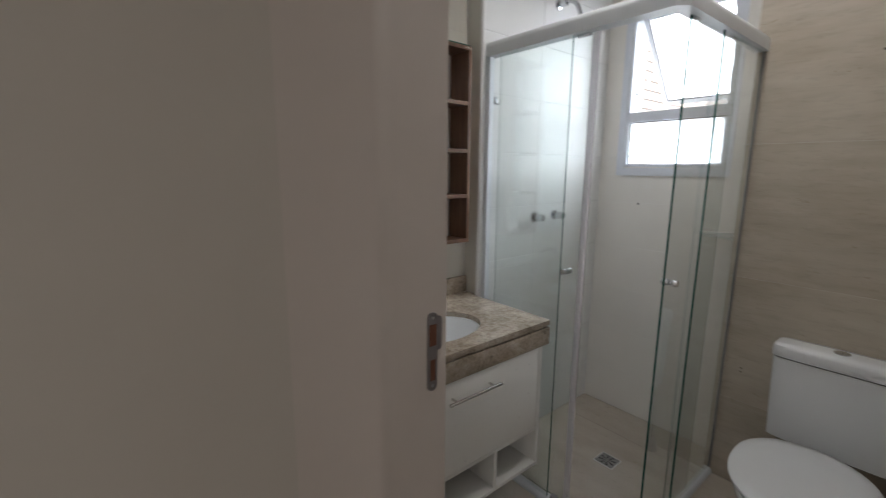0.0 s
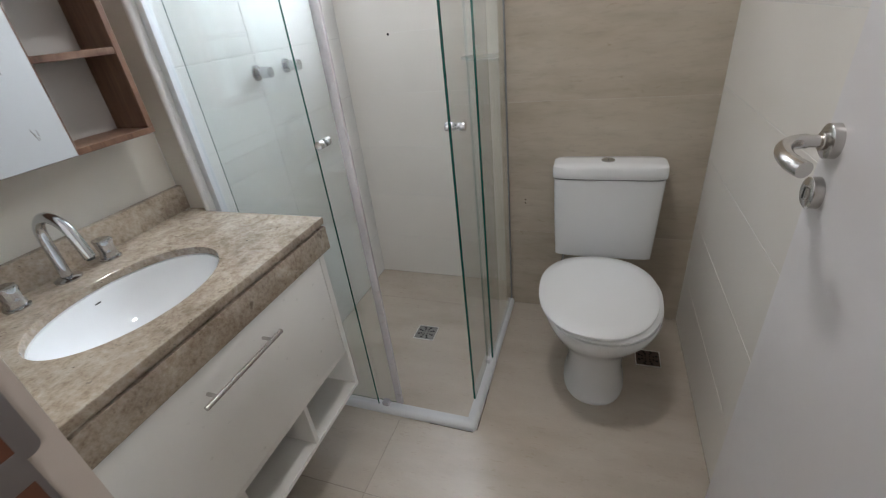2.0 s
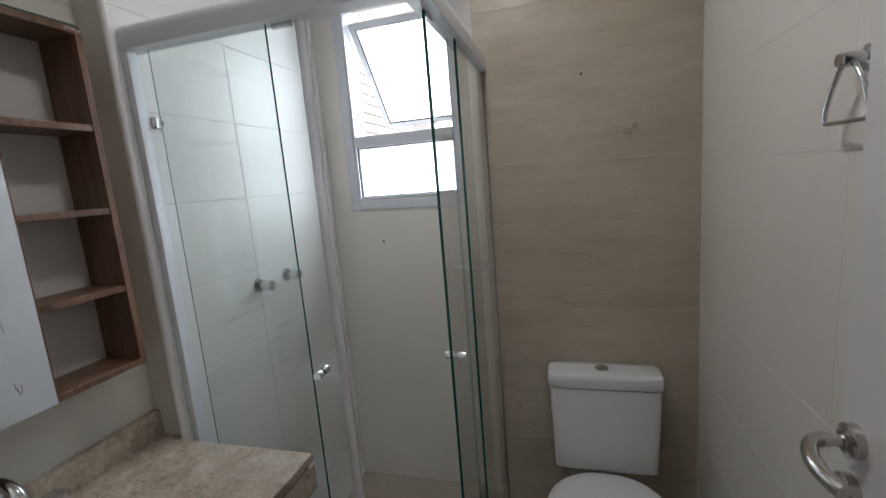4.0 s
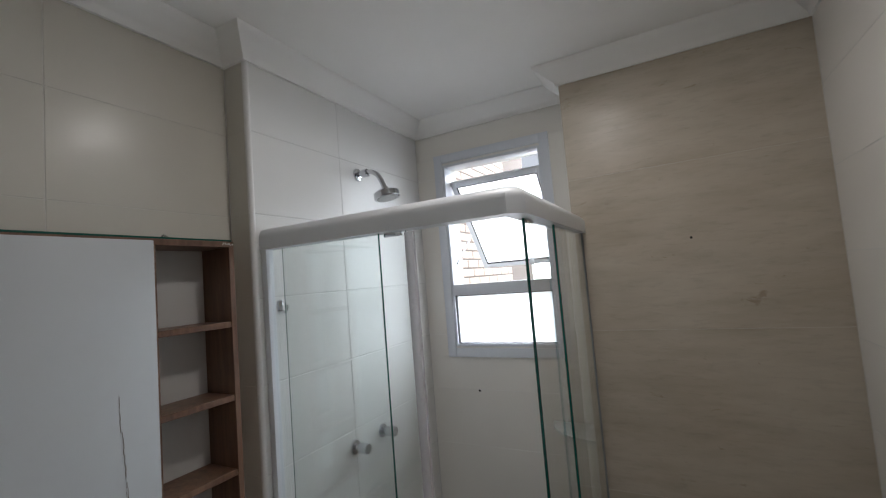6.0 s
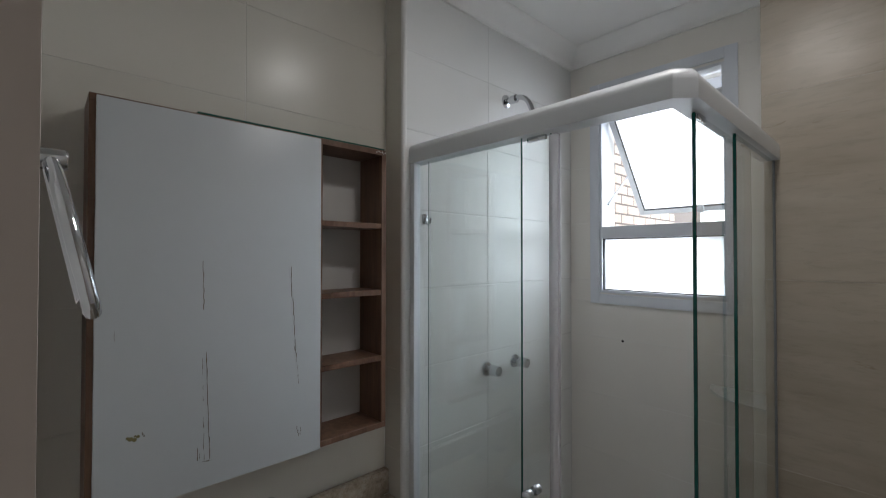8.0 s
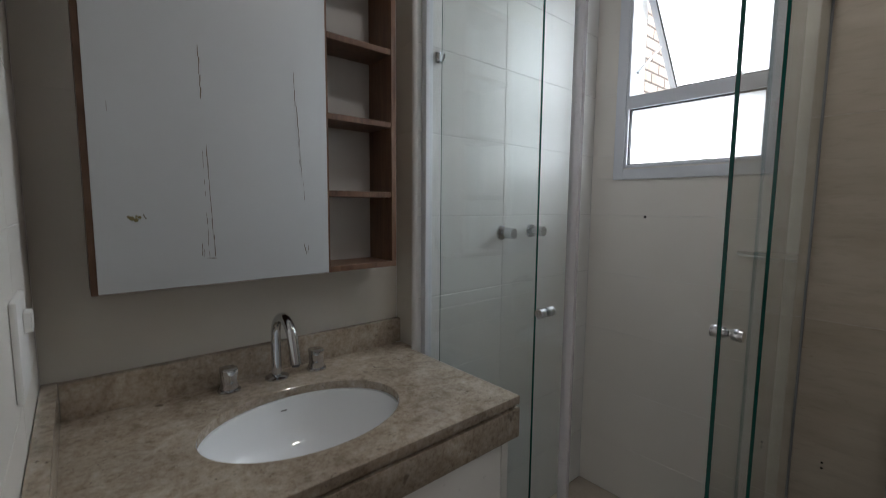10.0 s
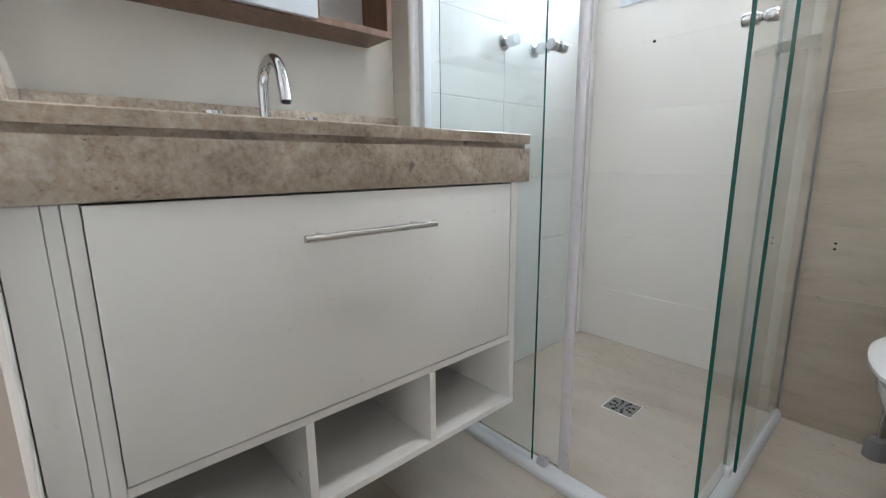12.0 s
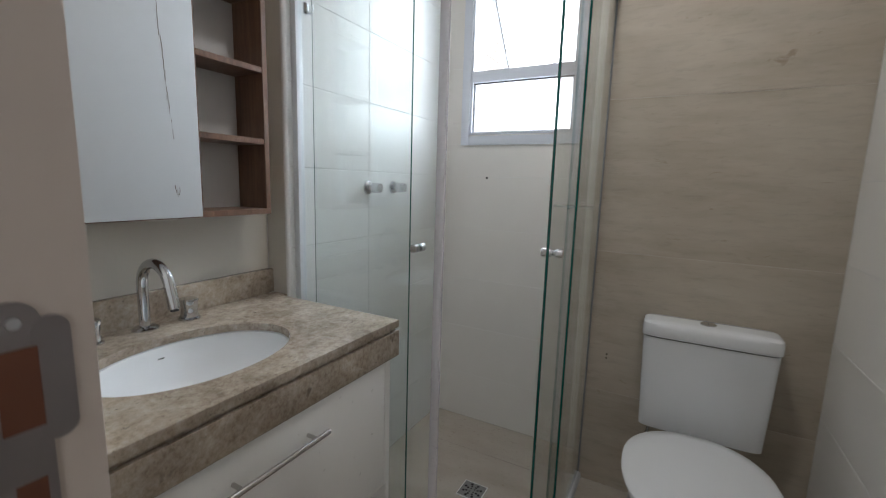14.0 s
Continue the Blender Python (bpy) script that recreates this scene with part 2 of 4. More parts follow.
mx = FROST.node_tree.nodes.new("ShaderNodeMixShader")
mx.inputs[0].default_value = 0.6
link(FROST, FROST.node_tree.nodes["Principled BSDF"].outputs[0], mx.inputs[1])
link(FROST, tr.outputs[0], mx.inputs[2])
link(FROST, mx.outputs[0], FROST.node_tree.nodes["Material Output"].inputs[0])
CLEARGLASS = mat("clear_glass", (0.93, 0.97, 0.95), 0.02)
CLEARGLASS.node_tree.nodes["Principled BSDF"].inputs["Transmission Weight"].default_value = 1.0
SHELFGLASS = mat("frosted_shelf_glass", (0.72, 0.76, 0.74), 0.25)
SHELFGLASS.node_tree.nodes["Principled BSDF"].inputs["Alpha"].default_value = 0.6
SHELFEDGE = mat("pale_glass_edge", (0.62, 0.68, 0.66), 0.25)
DIFFUSER = mat("lamp_diffuser", (0.9, 0.88, 0.84), 0.4)
DIFFUSER.node_tree.nodes["Principled BSDF"].inputs["Emission Color"].default_value = (1.0, 0.93, 0.84, 1)
DIFFUSER.node_tree.nodes["Principled BSDF"].inputs["Emission Strength"].default_value = 2.0
GREENGLASS = smooth_white("downlight_glass", (0.30, 0.35, 0.33), 0.15)

BRICK = mat("facade_brick", (0.55, 0.46, 0.38), 0.85)
bv = coords(BRICK, (1, 1, 1), 3.0)
put(BRICK, Base_Color=ramp(BRICK, noise_tex(BRICK, bv, 9.0, 5), [(0.3, (0.40, 0.31, 0.25)), (0.7, (0.52, 0.43, 0.36))]), Normal=bump(BRICK, noise_tex(BRICK, bv, 60.0, 4), 0.4, 0.004))
MORTAR = smooth_white("facade_mortar", (0.13, 0.105, 0.09), 0.9)
GROUND = smooth_white("paving", (0.42, 0.40, 0.38), 0.9, dirt=0.2)
PLATE = mat("dull_strike_steel", (0.33, 0.31, 0.31), 0.35, 1.0)
BAREWOOD = smooth_white("bare_wood", (0.17, 0.062, 0.032), 0.7, dirt=0.5)


# ---- building helpers ----
def bm_box(x0, x1, y0, y1, z0, z1, bevel=0.0, segs=2, bm=None):
    out = bm or bmesh.new()
    tmp = bmesh.new()
    bmesh.ops.create_cube(tmp, size=1.0)
    for v in tmp.verts:
        v.co = Vector(((x0 + x1) / 2 + v.co.x * (x1 - x0), (y0 + y1) / 2 + v.co.y * (y1 - y0), (z0 + z1) / 2 + v.co.z * (z1 - z0)))
    if bevel:
        bmesh.ops.bevel(tmp, geom=tmp.edges[:], offset=bevel, segments=segs, affect="EDGES", profile=0.6)
    join(out, tmp)
    return out


def join(out, tmp, matrix=None):
    me = bpy.data.meshes.new("tmp")
    if matrix is not None:
        bmesh.ops.transform(tmp, matrix=matrix, verts=tmp.verts)
    tmp.to_mesh(me)
    out.from_mesh(me)
    bpy.data.meshes.remove(me)
    tmp.free()
    return out


def bm_lathe(profile, at, axis=(0, 0, 1), steps=32, bm=None):
    """Turns (radius, height) pairs round the axis that starts at the point at."""
    out = bm or bmesh.new()
    tmp = bmesh.new()
    rings = []
    for r, h in profile:
        if r < 1e-6:
            rings.append([tmp.verts.new((0, 0, h))])
        else:
            rings.append([tmp.verts.new((r * math.cos(2 * math.pi * i / steps), r * math.sin(2 * math.pi * i / steps), h)) for i in range(steps)])
    for a, b in zip(rings, rings[1:]):
        for i in range(steps):
            j = (i + 1) % steps
            if len(a) == 1 and len(b) > 1:
                tmp.faces.new((a[0], b[j], b[i]))
            elif len(b) == 1 and len(a) > 1:
                tmp.faces.new((a[i], a[j], b[0]))
            elif len(a) > 1:
                tmp.faces.new((a[i], a[j], b[j], b[i]))
    bmesh.ops.recalc_face_normals(tmp, faces=tmp.faces)
    turn = Vector((0, 0, 1)).rotation_difference(Vector(axis)).to_matrix().to_4x4()
    return join(out, tmp, Matrix.Translation(at) @ turn)


def bm_tube(points, r, steps=16, bm=None, ratio=1.0, caps=True):
    """A tube through the points; r is one radius or one a point; ratio flattens it."""
    out = bm or bmesh.new()
    tmp = bmesh.new()
    pts = [Vector(p) for p in points]
    rs = r if isinstance(r, (list, tuple)) else [r] * len(pts)
    rings, side = [], None
    for i, p in enumerate(pts):
        d = (pts[min(i + 1, len(pts) - 1)] - pts[max(i - 1, 0)]).normalized()
        if side is None:
            side = d.cross(Vector((0, 0, 1)) if abs(d.z) < 0.9 else Vector((1, 0, 0))).normalized()
        side = (side - d * side.dot(d)).normalized()
        up = d.cross(side)
        rings.append([tmp.verts.new(p + side * rs[i] * math.cos(2 * math.pi * k / steps) + up * rs[i] * ratio * math.sin(2 * math.pi * k / steps)) for k in range(steps)])
    for a, b in zip(rings, rings[1:]):
        for k in range(steps):
            tmp.faces.new((a[k], a[(k + 1) % steps], b[(k + 1) % steps], b[k]))
    if caps:
        tmp.faces.new(rings[0])
        tmp.faces.new(rings[-1])
    bmesh.ops.recalc_face_normals(tmp, faces=tmp.faces)
    return join(out, tmp)


def bm_loft(rings, bm=None):
    """Closed rings of equal length, skinned, both ends capped."""
    out = bm or bmesh.new()
    tmp = bmesh.new()
    rr = [[tmp.verts.new(p) for p in ring] for ring in rings]
    n = len(rr[0])
    for a, b in zip(rr, rr[1:]):
        for k in range(n):
            tmp.faces.new((a[k], a[(k + 1) % n], b[(k + 1) % n], b[k]))
    tmp.faces.new(rr[0])
    tmp.faces.new(rr[-1])
    bmesh.ops.recalc_face_normals(tmp, faces=tmp.faces)
    return join(out, tmp)


def bm_prism(outline, frame_of, length, bm=None):
    """An outline of (a, b) pairs pushed along: frame_of(a, b, s) gives the point at s of 0 and of length."""
    out = bm or bmesh.new()
    tmp = bmesh.new()
    r0 = [tmp.verts.new(frame_of(a, b, 0.0)) for a, b in outline]
    r1 = [tmp.verts.new(frame_of(a, b, length)) for a, b in outline]
    n = len(outline)
    for k in range(n):
        tmp.faces.new((r0[k], r0[(k + 1) % n], r1[(k + 1) % n], r1[k]))
    tmp.faces.new(r0)
    tmp.faces.new(r1)
    bmesh.ops.recalc_face_normals(tmp, faces=tmp.faces)
    return join(out, tmp)


def soften(me, angle=40):
    me.polygons.foreach_set("use_smooth", [True] * len(me.polygons))
    me.set_sharp_from_angle(angle=radians(angle))


def part(name, bm, material, parent, label="", smooth=True):
    me = bpy.data.meshes.new(name)
    bm.to_mesh(me)
    bm.free()
    me.materials.append(material)
    if smooth:
        soften(me)
    ob = new(name, me)
    if parent is not None:
        ob.parent = parent
        if parent.type == "EMPTY":
            ob.matrix_parent_inverse = Matrix.Translation(-parent.location)
    if label:
        tagged(ob, label)
    return ob


def thing(name, at, label, category, group=""):
    e = new(name)
    e.location = at
    e.empty_display_size = 0.05
    return tagged(e, label, category, group)


def setting(name, bm, material, label="", parent=None):
    ob = part(name, bm, material, parent)
    return tagged(ob, label, "", "", "structure")


def edged(ob, thin, edge_material):
    """Gives the narrow faces of a pane another material; thin is the axis across the pane."""
    ob.data.materials.append(edge_material)
    for p in ob.data.polygons:
        if abs(p.normal[thin]) < 0.5:
            p.material_index = 1
    ob.visible_shadow = False
    return ob


# ---- plan ----
WX, EX, SX = 0.345, 2.10, 2.295        # west wall, wood wall, window wall
SY, NY, SHY, STEPY = -0.08, 1.650, 1.550, 0.738   # south wall, vanity wall, shower wall, step
PX = 1.245                              # face of the pillar
CEIL, CROWNZ = 2.70, 2.63
HX = 0.165                              # hall side of the west wall
DY0, DY1, DTOP = 0.005, 0.745, 2.12       # the doorway
T = 0.15
WY0, WY1, WZ0, WZ1 = 0.885, 1.398, 1.535, 2.46   # window opening

BACK = 0.0012                          # how deep the joints lie
# ---- structure ----
floor = setting("floor", bm_box(HX, EX + 0.02, SY - 0.02, NY + 0.02, -0.12, -0.0012), FLOORGROUT, "beige wood-look porcelain floor with thin grout lines")
sf = setting("shower_floor", bm_box(EX + 0.02, SX + 0.02, STEPY - 0.02, SHY + 0.02, -0.12, -0.0012), FLOORGROUT, "beige wood-look porcelain floor of the shower")
wall_east = setting("wall_east", bm_box(EX + BACK, EX + BACK + T, SY - 0.2, STEPY - BACK, -0.12, CEIL + 0.1), GROUT, "wall behind the toilet clad in beige wood-look tiles")
bm = bm_box(SX + BACK, SX + BACK + T, STEPY - 0.1, WY0, -0.12, CEIL + 0.1)
bm_box(SX + BACK, SX + BACK + T, WY1, SHY + 0.3, -0.12, CEIL + 0.1, bm=bm)
bm_box(SX + BACK, SX + BACK + T, WY0, WY1, -0.12, WZ0, bm=bm)
bm_box(SX + BACK, SX + BACK + T, WY0, WY1, WZ1, CEIL + 0.1, bm=bm)
wall_window = setting("wall_window", bm, GROUT, "cream tiled shower wall with the window in it")
wall_step = setting("wall_step", bm_box(EX + T + 0.004, SX + BACK, STEPY - 0.15, STEPY - BACK, -0.12, CEIL + 0.1), GROUT, "short tiled return of the shower")
wall_shower = setting("wall_shower", bm_box(PX + BACK, SX + BACK, SHY + BACK, SHY + 0.26, -0.12, CEIL + 0.1), SHOWERGROUT, "white tiled shower wall with the taps")
part("corner_trim", bm_tube([(PX + 0.0075, SHY + 0.0075, 0.002), (PX + 0.0075, SHY + 0.0075, CEIL - 0.05)], 0.0098, 20), TRIMPVC, wall_shower, "white rounded plastic edge trim")
wall_north = setting("wall_north", bm_box(HX, PX + BACK, NY + BACK, NY + 0.158, -0.12, CEIL + 0.1), GROUT, "cream tiled wall above the vanity")
wall_south = setting("wall_south", bm_box(HX, EX + BACK, SY - 0.158, SY - BACK, -0.12, CEIL + 0.1), GROUT, "white tiled wall behind the open door")
bm = bm_box(HX, WX - BACK, DY1 + 0.035, NY + BACK, -0.12, CEIL + 0.1)
bm_box(HX, WX - BACK, SY - BACK, DY0 - 0.035, -0.12, CEIL + 0.1, bm=bm)
bm_box(HX, WX - BACK, DY0 - 0.035, DY1 + 0.035, DTOP + 0.035, CEIL + 0.1, bm=bm)
wall_west = setting("wall_west", bm, GROUT, "tiled wall with the doorway and the light switch")
ceiling = setting("ceiling", bm_box(HX, SX + 0.1, SY - 0.1, NY + 0.1, CEIL, CEIL + 0.1), PAINT, "matt white painted plaster ceiling")

# hall
hall_floor = setting("hall_floor", bm_box(-2.2, HX, -0.9, DY1 + 0.03, -0.12, 0.0), FLOORTILE, "beige floor of the hall")
hall_ceiling = setting("hall_ceiling", bm_box(-2.2, HX, -0.9, 0.86, 2.6, 2.7), PAINT, "white ceiling of the hall")
bm = bm_box(-2.2, 0.03, DY1 - 0.006, DY1 + 0.12, -0.12, 2.7)
bm_box(0.03, HX, DY1 + 0.0345, DY1 + 0.12, -0.12, 2.7, bm=bm)
hall_wall_north = setting("hall_wall_north", bm, HALLPAINT, "beige painted hall wall beside the door")
hall_wall_south = setting("hall_wall_south", bm_box(-2.2, HX, -1.02, -0.9, -0.12, 2.7), HALLPAINT, "beige painted hall wall")
hall_wall_west = setting("hall_wall_west", bm_box(-2.32, -2.2, -1.02, 0.98, -0.12, 2.7), HALLPAINT, "beige painted end of the hall")
hall_wall_east = setting("hall_wall_east", bm_box(HX - 0.02, HX - 0.001, -0.9, DY0 - 0.036, 0.0, 2.6), HALLPAINT, "beige painted hall wall round the door")
setting("hall_wall_header", bm_box(HX - 0.02, HX - 0.001, DY0 - 0.036, DY1 + 0.03, DTOP + 0.036, 2.6), HALLPAINT, "beige painted wall over the door")

# crown moulding, mitred run by run
CP = [(0, 0), (0.0, -0.072), (0.010, -0.072), (0.014, -0.060), (0.026, -0.052), (0.046, -0.036), (0.064, -0.022), (0.080, -0.012), (0.084, 0.0)]


def crown(corners, material):
    """A moulding along the wall line; the room lies to the right of the way the corners go."""
    out = bmesh.new()
    pts = [Vector((x, y)) for x, y in corners]
    n = len(pts)
    rows = []
    for i in range(n):
        d0 = (pts[i] - pts[i - 1]).normalized()
        d1 = (pts[(i + 1) % n] - pts[i]).normalized()
        n0, n1 = Vector((d0.y, -d0.x)), Vector((d1.y, -d1.x))
        m = (n0 + n1) / (1 + n0.dot(n1))
        rows.append([out.verts.new((pts[i].x + m.x * a, pts[i].y + m.y * a, CEIL - 0.0005 + b)) for a, b in CP])
    for i in range(n):
        a, b = rows[i], rows[(i + 1) % n]
        for k in range(len(CP)):
            q = (k + 1) % len(CP)
            out.faces.new((a[k], a[q], b[q], b[k]))
    bmesh.ops.recalc_face_normals(out, faces=out.faces)
    return out


setting("trim", crown([(WX, NY), (PX, NY), (PX, SHY), (SX, SHY), (SX, STEPY), (EX, STEPY), (EX, SY), (WX, SY)], CROWN), CROWN, "white plaster crown moulding")

# door frame
door_frame = thing("door_frame", (HX, DY1, 0), "pinkish-white painted door frame with a steel strike plate", "door frame")
tagged(door_frame, kind="structure")
FO = [(0.03, 0.0), (0.03, -0.0065), (0.185, -0.0065), (0.192, -0.012), (0.202, -0.012), (0.212, -0.010), (0.224, -0.004), (0.243, 0.0), (0.372, 0.0), (0.372, 0.034), (0.03, 0.034)]


def jamb(y, s, z1):
    return bm_prism([(a, b) for a, b in FO], lambda a, b, t: (a, y + s * b, t), z1)


part("jamb", jamb(DY1, 1, DTOP), JAMB, door_frame)
part("jamb", jamb(DY0, -1, DTOP), JAMB, door_frame)
part("head", bm_prism(FO, lambda a, b, t: (a, DY0 - 0.034 + t, DTOP + b), DY1 - DY0 + 0.068), JAMB, door_frame)


def rounded_plate(x0, x1, z0, z1, rad, y0, y1):
    """A flat plate in the plane of the jamb, with round corners."""
    outline = []
    for cx, cz, start in ((x1 - rad, z1 - rad, 0), (x0 + rad, z1 - rad, 90), (x0 + rad, z0 + rad, 180), (x1 - rad, z0 + rad, 270)):
        for k in range(7):
            a = radians(start + 15 * k)
            outline.append((cx + rad * math.cos(a), cz + rad * math.sin(a)))
    return bm_prism(outline, lambda a, b, t: (a, y0 + t, b), y1 - y0)


strike = part("strike_plate", rounded_plate(0.320, 0.346, 1.036, 1.215, 0.0125, DY1 - 0.0022, DY1 + 0.001), PLATE, door_frame, "steel strike plate with two open slots")
part("lip", rounded_plate(0.340, 0.359, 1.128, 1.204, 0.009, DY1 - 0.0025, DY1 + 0.0005), PLATE, strike)
part("slot", bm_box(0.3245, 0.343, DY1 - 0.0032, DY1 - 0.001, 1.140, 1.188), BAREWOOD, strike)
part("slot", bm_box(0.327, 0.341, DY1 - 0.0026, DY1 - 0.001, 1.060, 1.108), BAREWOOD, strike)
for z in (1.048, 1.203):
    part("screw", bm_lathe([(0.0, 0.0015), (0.0035, 0.001), (0.004, 0)], (0.334, DY1 - 0.002, z), (0, -1, 0), 12), CHROME, strike)

# door leaf
LY0, LY1, LX0, LX1 = -0.026, 0.009, 0.352, 1.054
door_1 = thing("door_1", (LX0, LY0, 0.01), "white painted flush door standing open against the tiled wall", "door")
tagged(door_1, kind="structure")
part("leaf", bm_box(LX0, LX1, LY0, LY1, 0.01, 2.10, 0.002), DOORPAINT, door_1)


def lever(y, s):
    hx = 1.020
    h = part("door_handle", bm_lathe([(0, 0.014), (0.022, 0.014), (0.0255, 0.012), (0.026, 0.0)], (hx, y, 1.175), (0, s, 0), 40), STEEL, door_1, "brushed steel lever handle with round rose")
    part("collar", bm_lathe([(0.0135, 0.0), (0.0135, 0.006), (0.0095, 0.006)], (hx, y + s * 0.0135, 1.175), (0, s, 0), 28), STEEL, h)
    far, deep, wide = 0.080, 0.044, 0.072
    pts = [(hx, y + s * 0.012, 1.175), (hx, y + s * (far - deep - 0.001), 1.175)]
    rs = [0.0092, 0.0092]
    for k in range(0, 17):
        a = radians(7.8 * k)
        pts.append((hx - wide * (1 - math.cos(a)), y + s * (far - deep + deep * math.sin(a)), 1.175 - 0.005 * (k / 16) ** 2))
        rs.append(0.0109 + 0.0006 * k / 16)
    if s < 0:
        pts = [(x, LY0 - (LY0 - q) * 0.5, z) for x, q, z in pts]
    part("lever", bm_tube(pts, rs, 20), STEEL, h)
    r = part("thumb_turn_rose", bm_lathe([(0, 0.015), (0.022, 0.015), (0.0248, 0.013), (0.025, 0.0)], (hx + 0.002, y, 1.093), (0, s, 0), 40), STEEL, door_1)
    part("thumb_turn", bm_lathe([(0.0125, 0.0), (0.012, 0.003), (0, 0.0035)], (hx + 0.002, y + s * 0.015, 1.093), (0, s, 0), 24), STEEL, r)
    part("turn_slot", bm_box(hx + 0.0005, hx + 0.0035, min(y + s * 0.0182, y + s * 0.0190), max(y + s * 0.0182, y + s * 0.0190), 1.084, 1.102), RUBBER, r)


lever(LY1, 1)
lever(LY0, -1)
for z in (0.25, 1.05, 1.88):
    part("hinge", bm_tube([(LX0 - 0.006, LY1 + 0.004, z - 0.04), (LX0 - 0.006, LY1 + 0.004, z + 0.04)], 0.005, 10), STEEL, door_1)

# window
window_1 = thing("window_1", (SX, (WY0 + WY1) / 2, WZ0), "grey aluminium bathroom window with the frosted upper sash tilted open", "window")
tagged(window_1, kind="structure")
OY0, OY1, OZ0, OZ1 = 0.842, 1.442, 1.483, 2.515


def ring_frame(x0, x1, y0, y1, z0, z1, w, bev=0.002):
    b = bm_box(x0, x1, y0, y0 + w, z0, z1, bev)
    bm_box(x0, x1, y1 - w, y1, z0, z1, bev, bm=b)
    bm_box(x0, x1, y0 + w, y1 - w, z0, z0 + w, bev, bm=b)
    bm_box(x0, x1, y0 + w, y1 - w, z1 - w, z1, bev, bm=b)
    return b


part("window_trim", ring_frame(SX - 0.010, SX - 0.0005, OY0, OY1, OZ0, OZ1, 0.044), GREYALU, window_1)
part("window_frame", ring_frame(SX - 0.004, SX + 0.07, WY0 - 0.0, WY1 + 0.0, WZ0, WZ1, 0.012), GREYALU, window_1)
part("mullion", bm_box(SX - 0.006, SX + 0.07, WY0 + 0.012, WY1 - 0.012, 1.787, 1.842, 0.003), GREYALU, window_1)
lo = part("pane", bm_box(SX + 0.025, SX + 0.030, WY0 + 0.006, WY1 - 0.006, WZ0 + 0.006, 1.79), FROST, window_1, "frosted glass pane", smooth=False)
lo.visible_shadow = False
part("gasket", ring_frame(SX + 0.008, SX + 0.024, WY0 + 0.012, WY1 - 0.012, WZ0 + 0.012, 1.787, 0.004, 0.0), RUBBER, window_1, "black rubber gasket")
# tilted sash
HZ, SL, SA = 2.378, 0.585, 40.0
tilt = Matrix.Translation((SX + 0.055, 0, HZ)) @ Matrix.Rotation(radians(-SA), 4, "Y")


def tilted(b):
    bmesh.ops.transform(b, matrix=tilt, verts=b.verts)
    return b


sash = part("sash", tilted(ring_frame(-0.012, 0.012, WY0 + 0.014, WY1 - 0.014, -SL, 0.0, 0.028)), WHITEALU, window_1, "white aluminium tilting sash")
pn = part("pane", tilted(bm_box(-0.002, 0.002, WY0 + 0.036, WY1 - 0.036, -SL + 0.022, -0.022)), FROST, sash, "frosted glass pane", smooth=False)
pn.visible_shadow = False
part("gasket", tilted(ring_frame(-0.0125, -0.0025, WY0 + 0.042, WY1 - 0.042, -SL + 0.028, -0.028, 0.004, 0.0)), RUBBER, sash, "black rubber gasket")
part("sash_handle", tilted(bm_box(-0.03, -0.012, 1.08, 1.10, -SL + 0.004, -SL + 0.05, 0.003)), WHITEALU, sash)
for y in (WY0 + 0.018, WY1 - 0.018):
    end = tilt @ Vector((0.0, 0, -0.34))
    part("stay", bm_tube([(SX + 0.05, y, 1.95), (end.x, y, end.z)], 0.005, 8), WHITEALU, sash)

# outside the window
ground = setting("ground", bm_box(-60, 60, -60, 60, -9.2, -9.0), GROUND, "grey paving far below the window")
facade = setting("neighbour_wall", bm_box(SX + 0.30, SX + 3.2, 1.9012, 2.3, -9.0, 7.0), MORTAR, "wing of the building in light brick outside the window")


# ---- shower enclosure ----
enclosure = thing("shower_enclosure", (1.28, 0.71, 0), "clear glass corner shower enclosure with white rails, one door open", "shower enclosure")
RX, RY = 1.294, 0.716      # rail centre lines
TZ0, TZ1 = 2.015, 2.083


def rail_section(w0, w1, z0, z1, rnd):
    """Outer face at w0, inner at w1; the outer upper edge is rounded."""
    pts = [(w0, z0), (w0, z1 - rnd)]
    for k in range(1, 7):
        a = radians(15 * k)
        pts.append((w0 + rnd * (1 - math.cos(a)), z1 - rnd + rnd * math.sin(a)))
    pts += [(w1, z1), (w1, z0)]
    return pts


def mitred_rail(w0, w1, z0, z1, rnd, cut):
    """From the shower wall to the corner and on to the wood-look wall, with a bevelled outer corner."""
    out = bmesh.new()
    rows = []
    sec = rail_section(w0, w1, z0, z1, rnd)
    rows.append([(RX + a, SHY - 0.0005, z) for a, z in sec])
    rows.append([(RX + a, RY + w0 + cut + (a - w0) * 0.45, z) for a, z in sec])
    rows.append([(RX + w0 + cut + (a - w0) * 0.45, RY + a, z) for a, z in sec])
    rows.append([(EX - 0.0005, RY + a, z) for a, z in sec])
    return bm_loft([[Vector(p) for p in r] for r in rows], out)


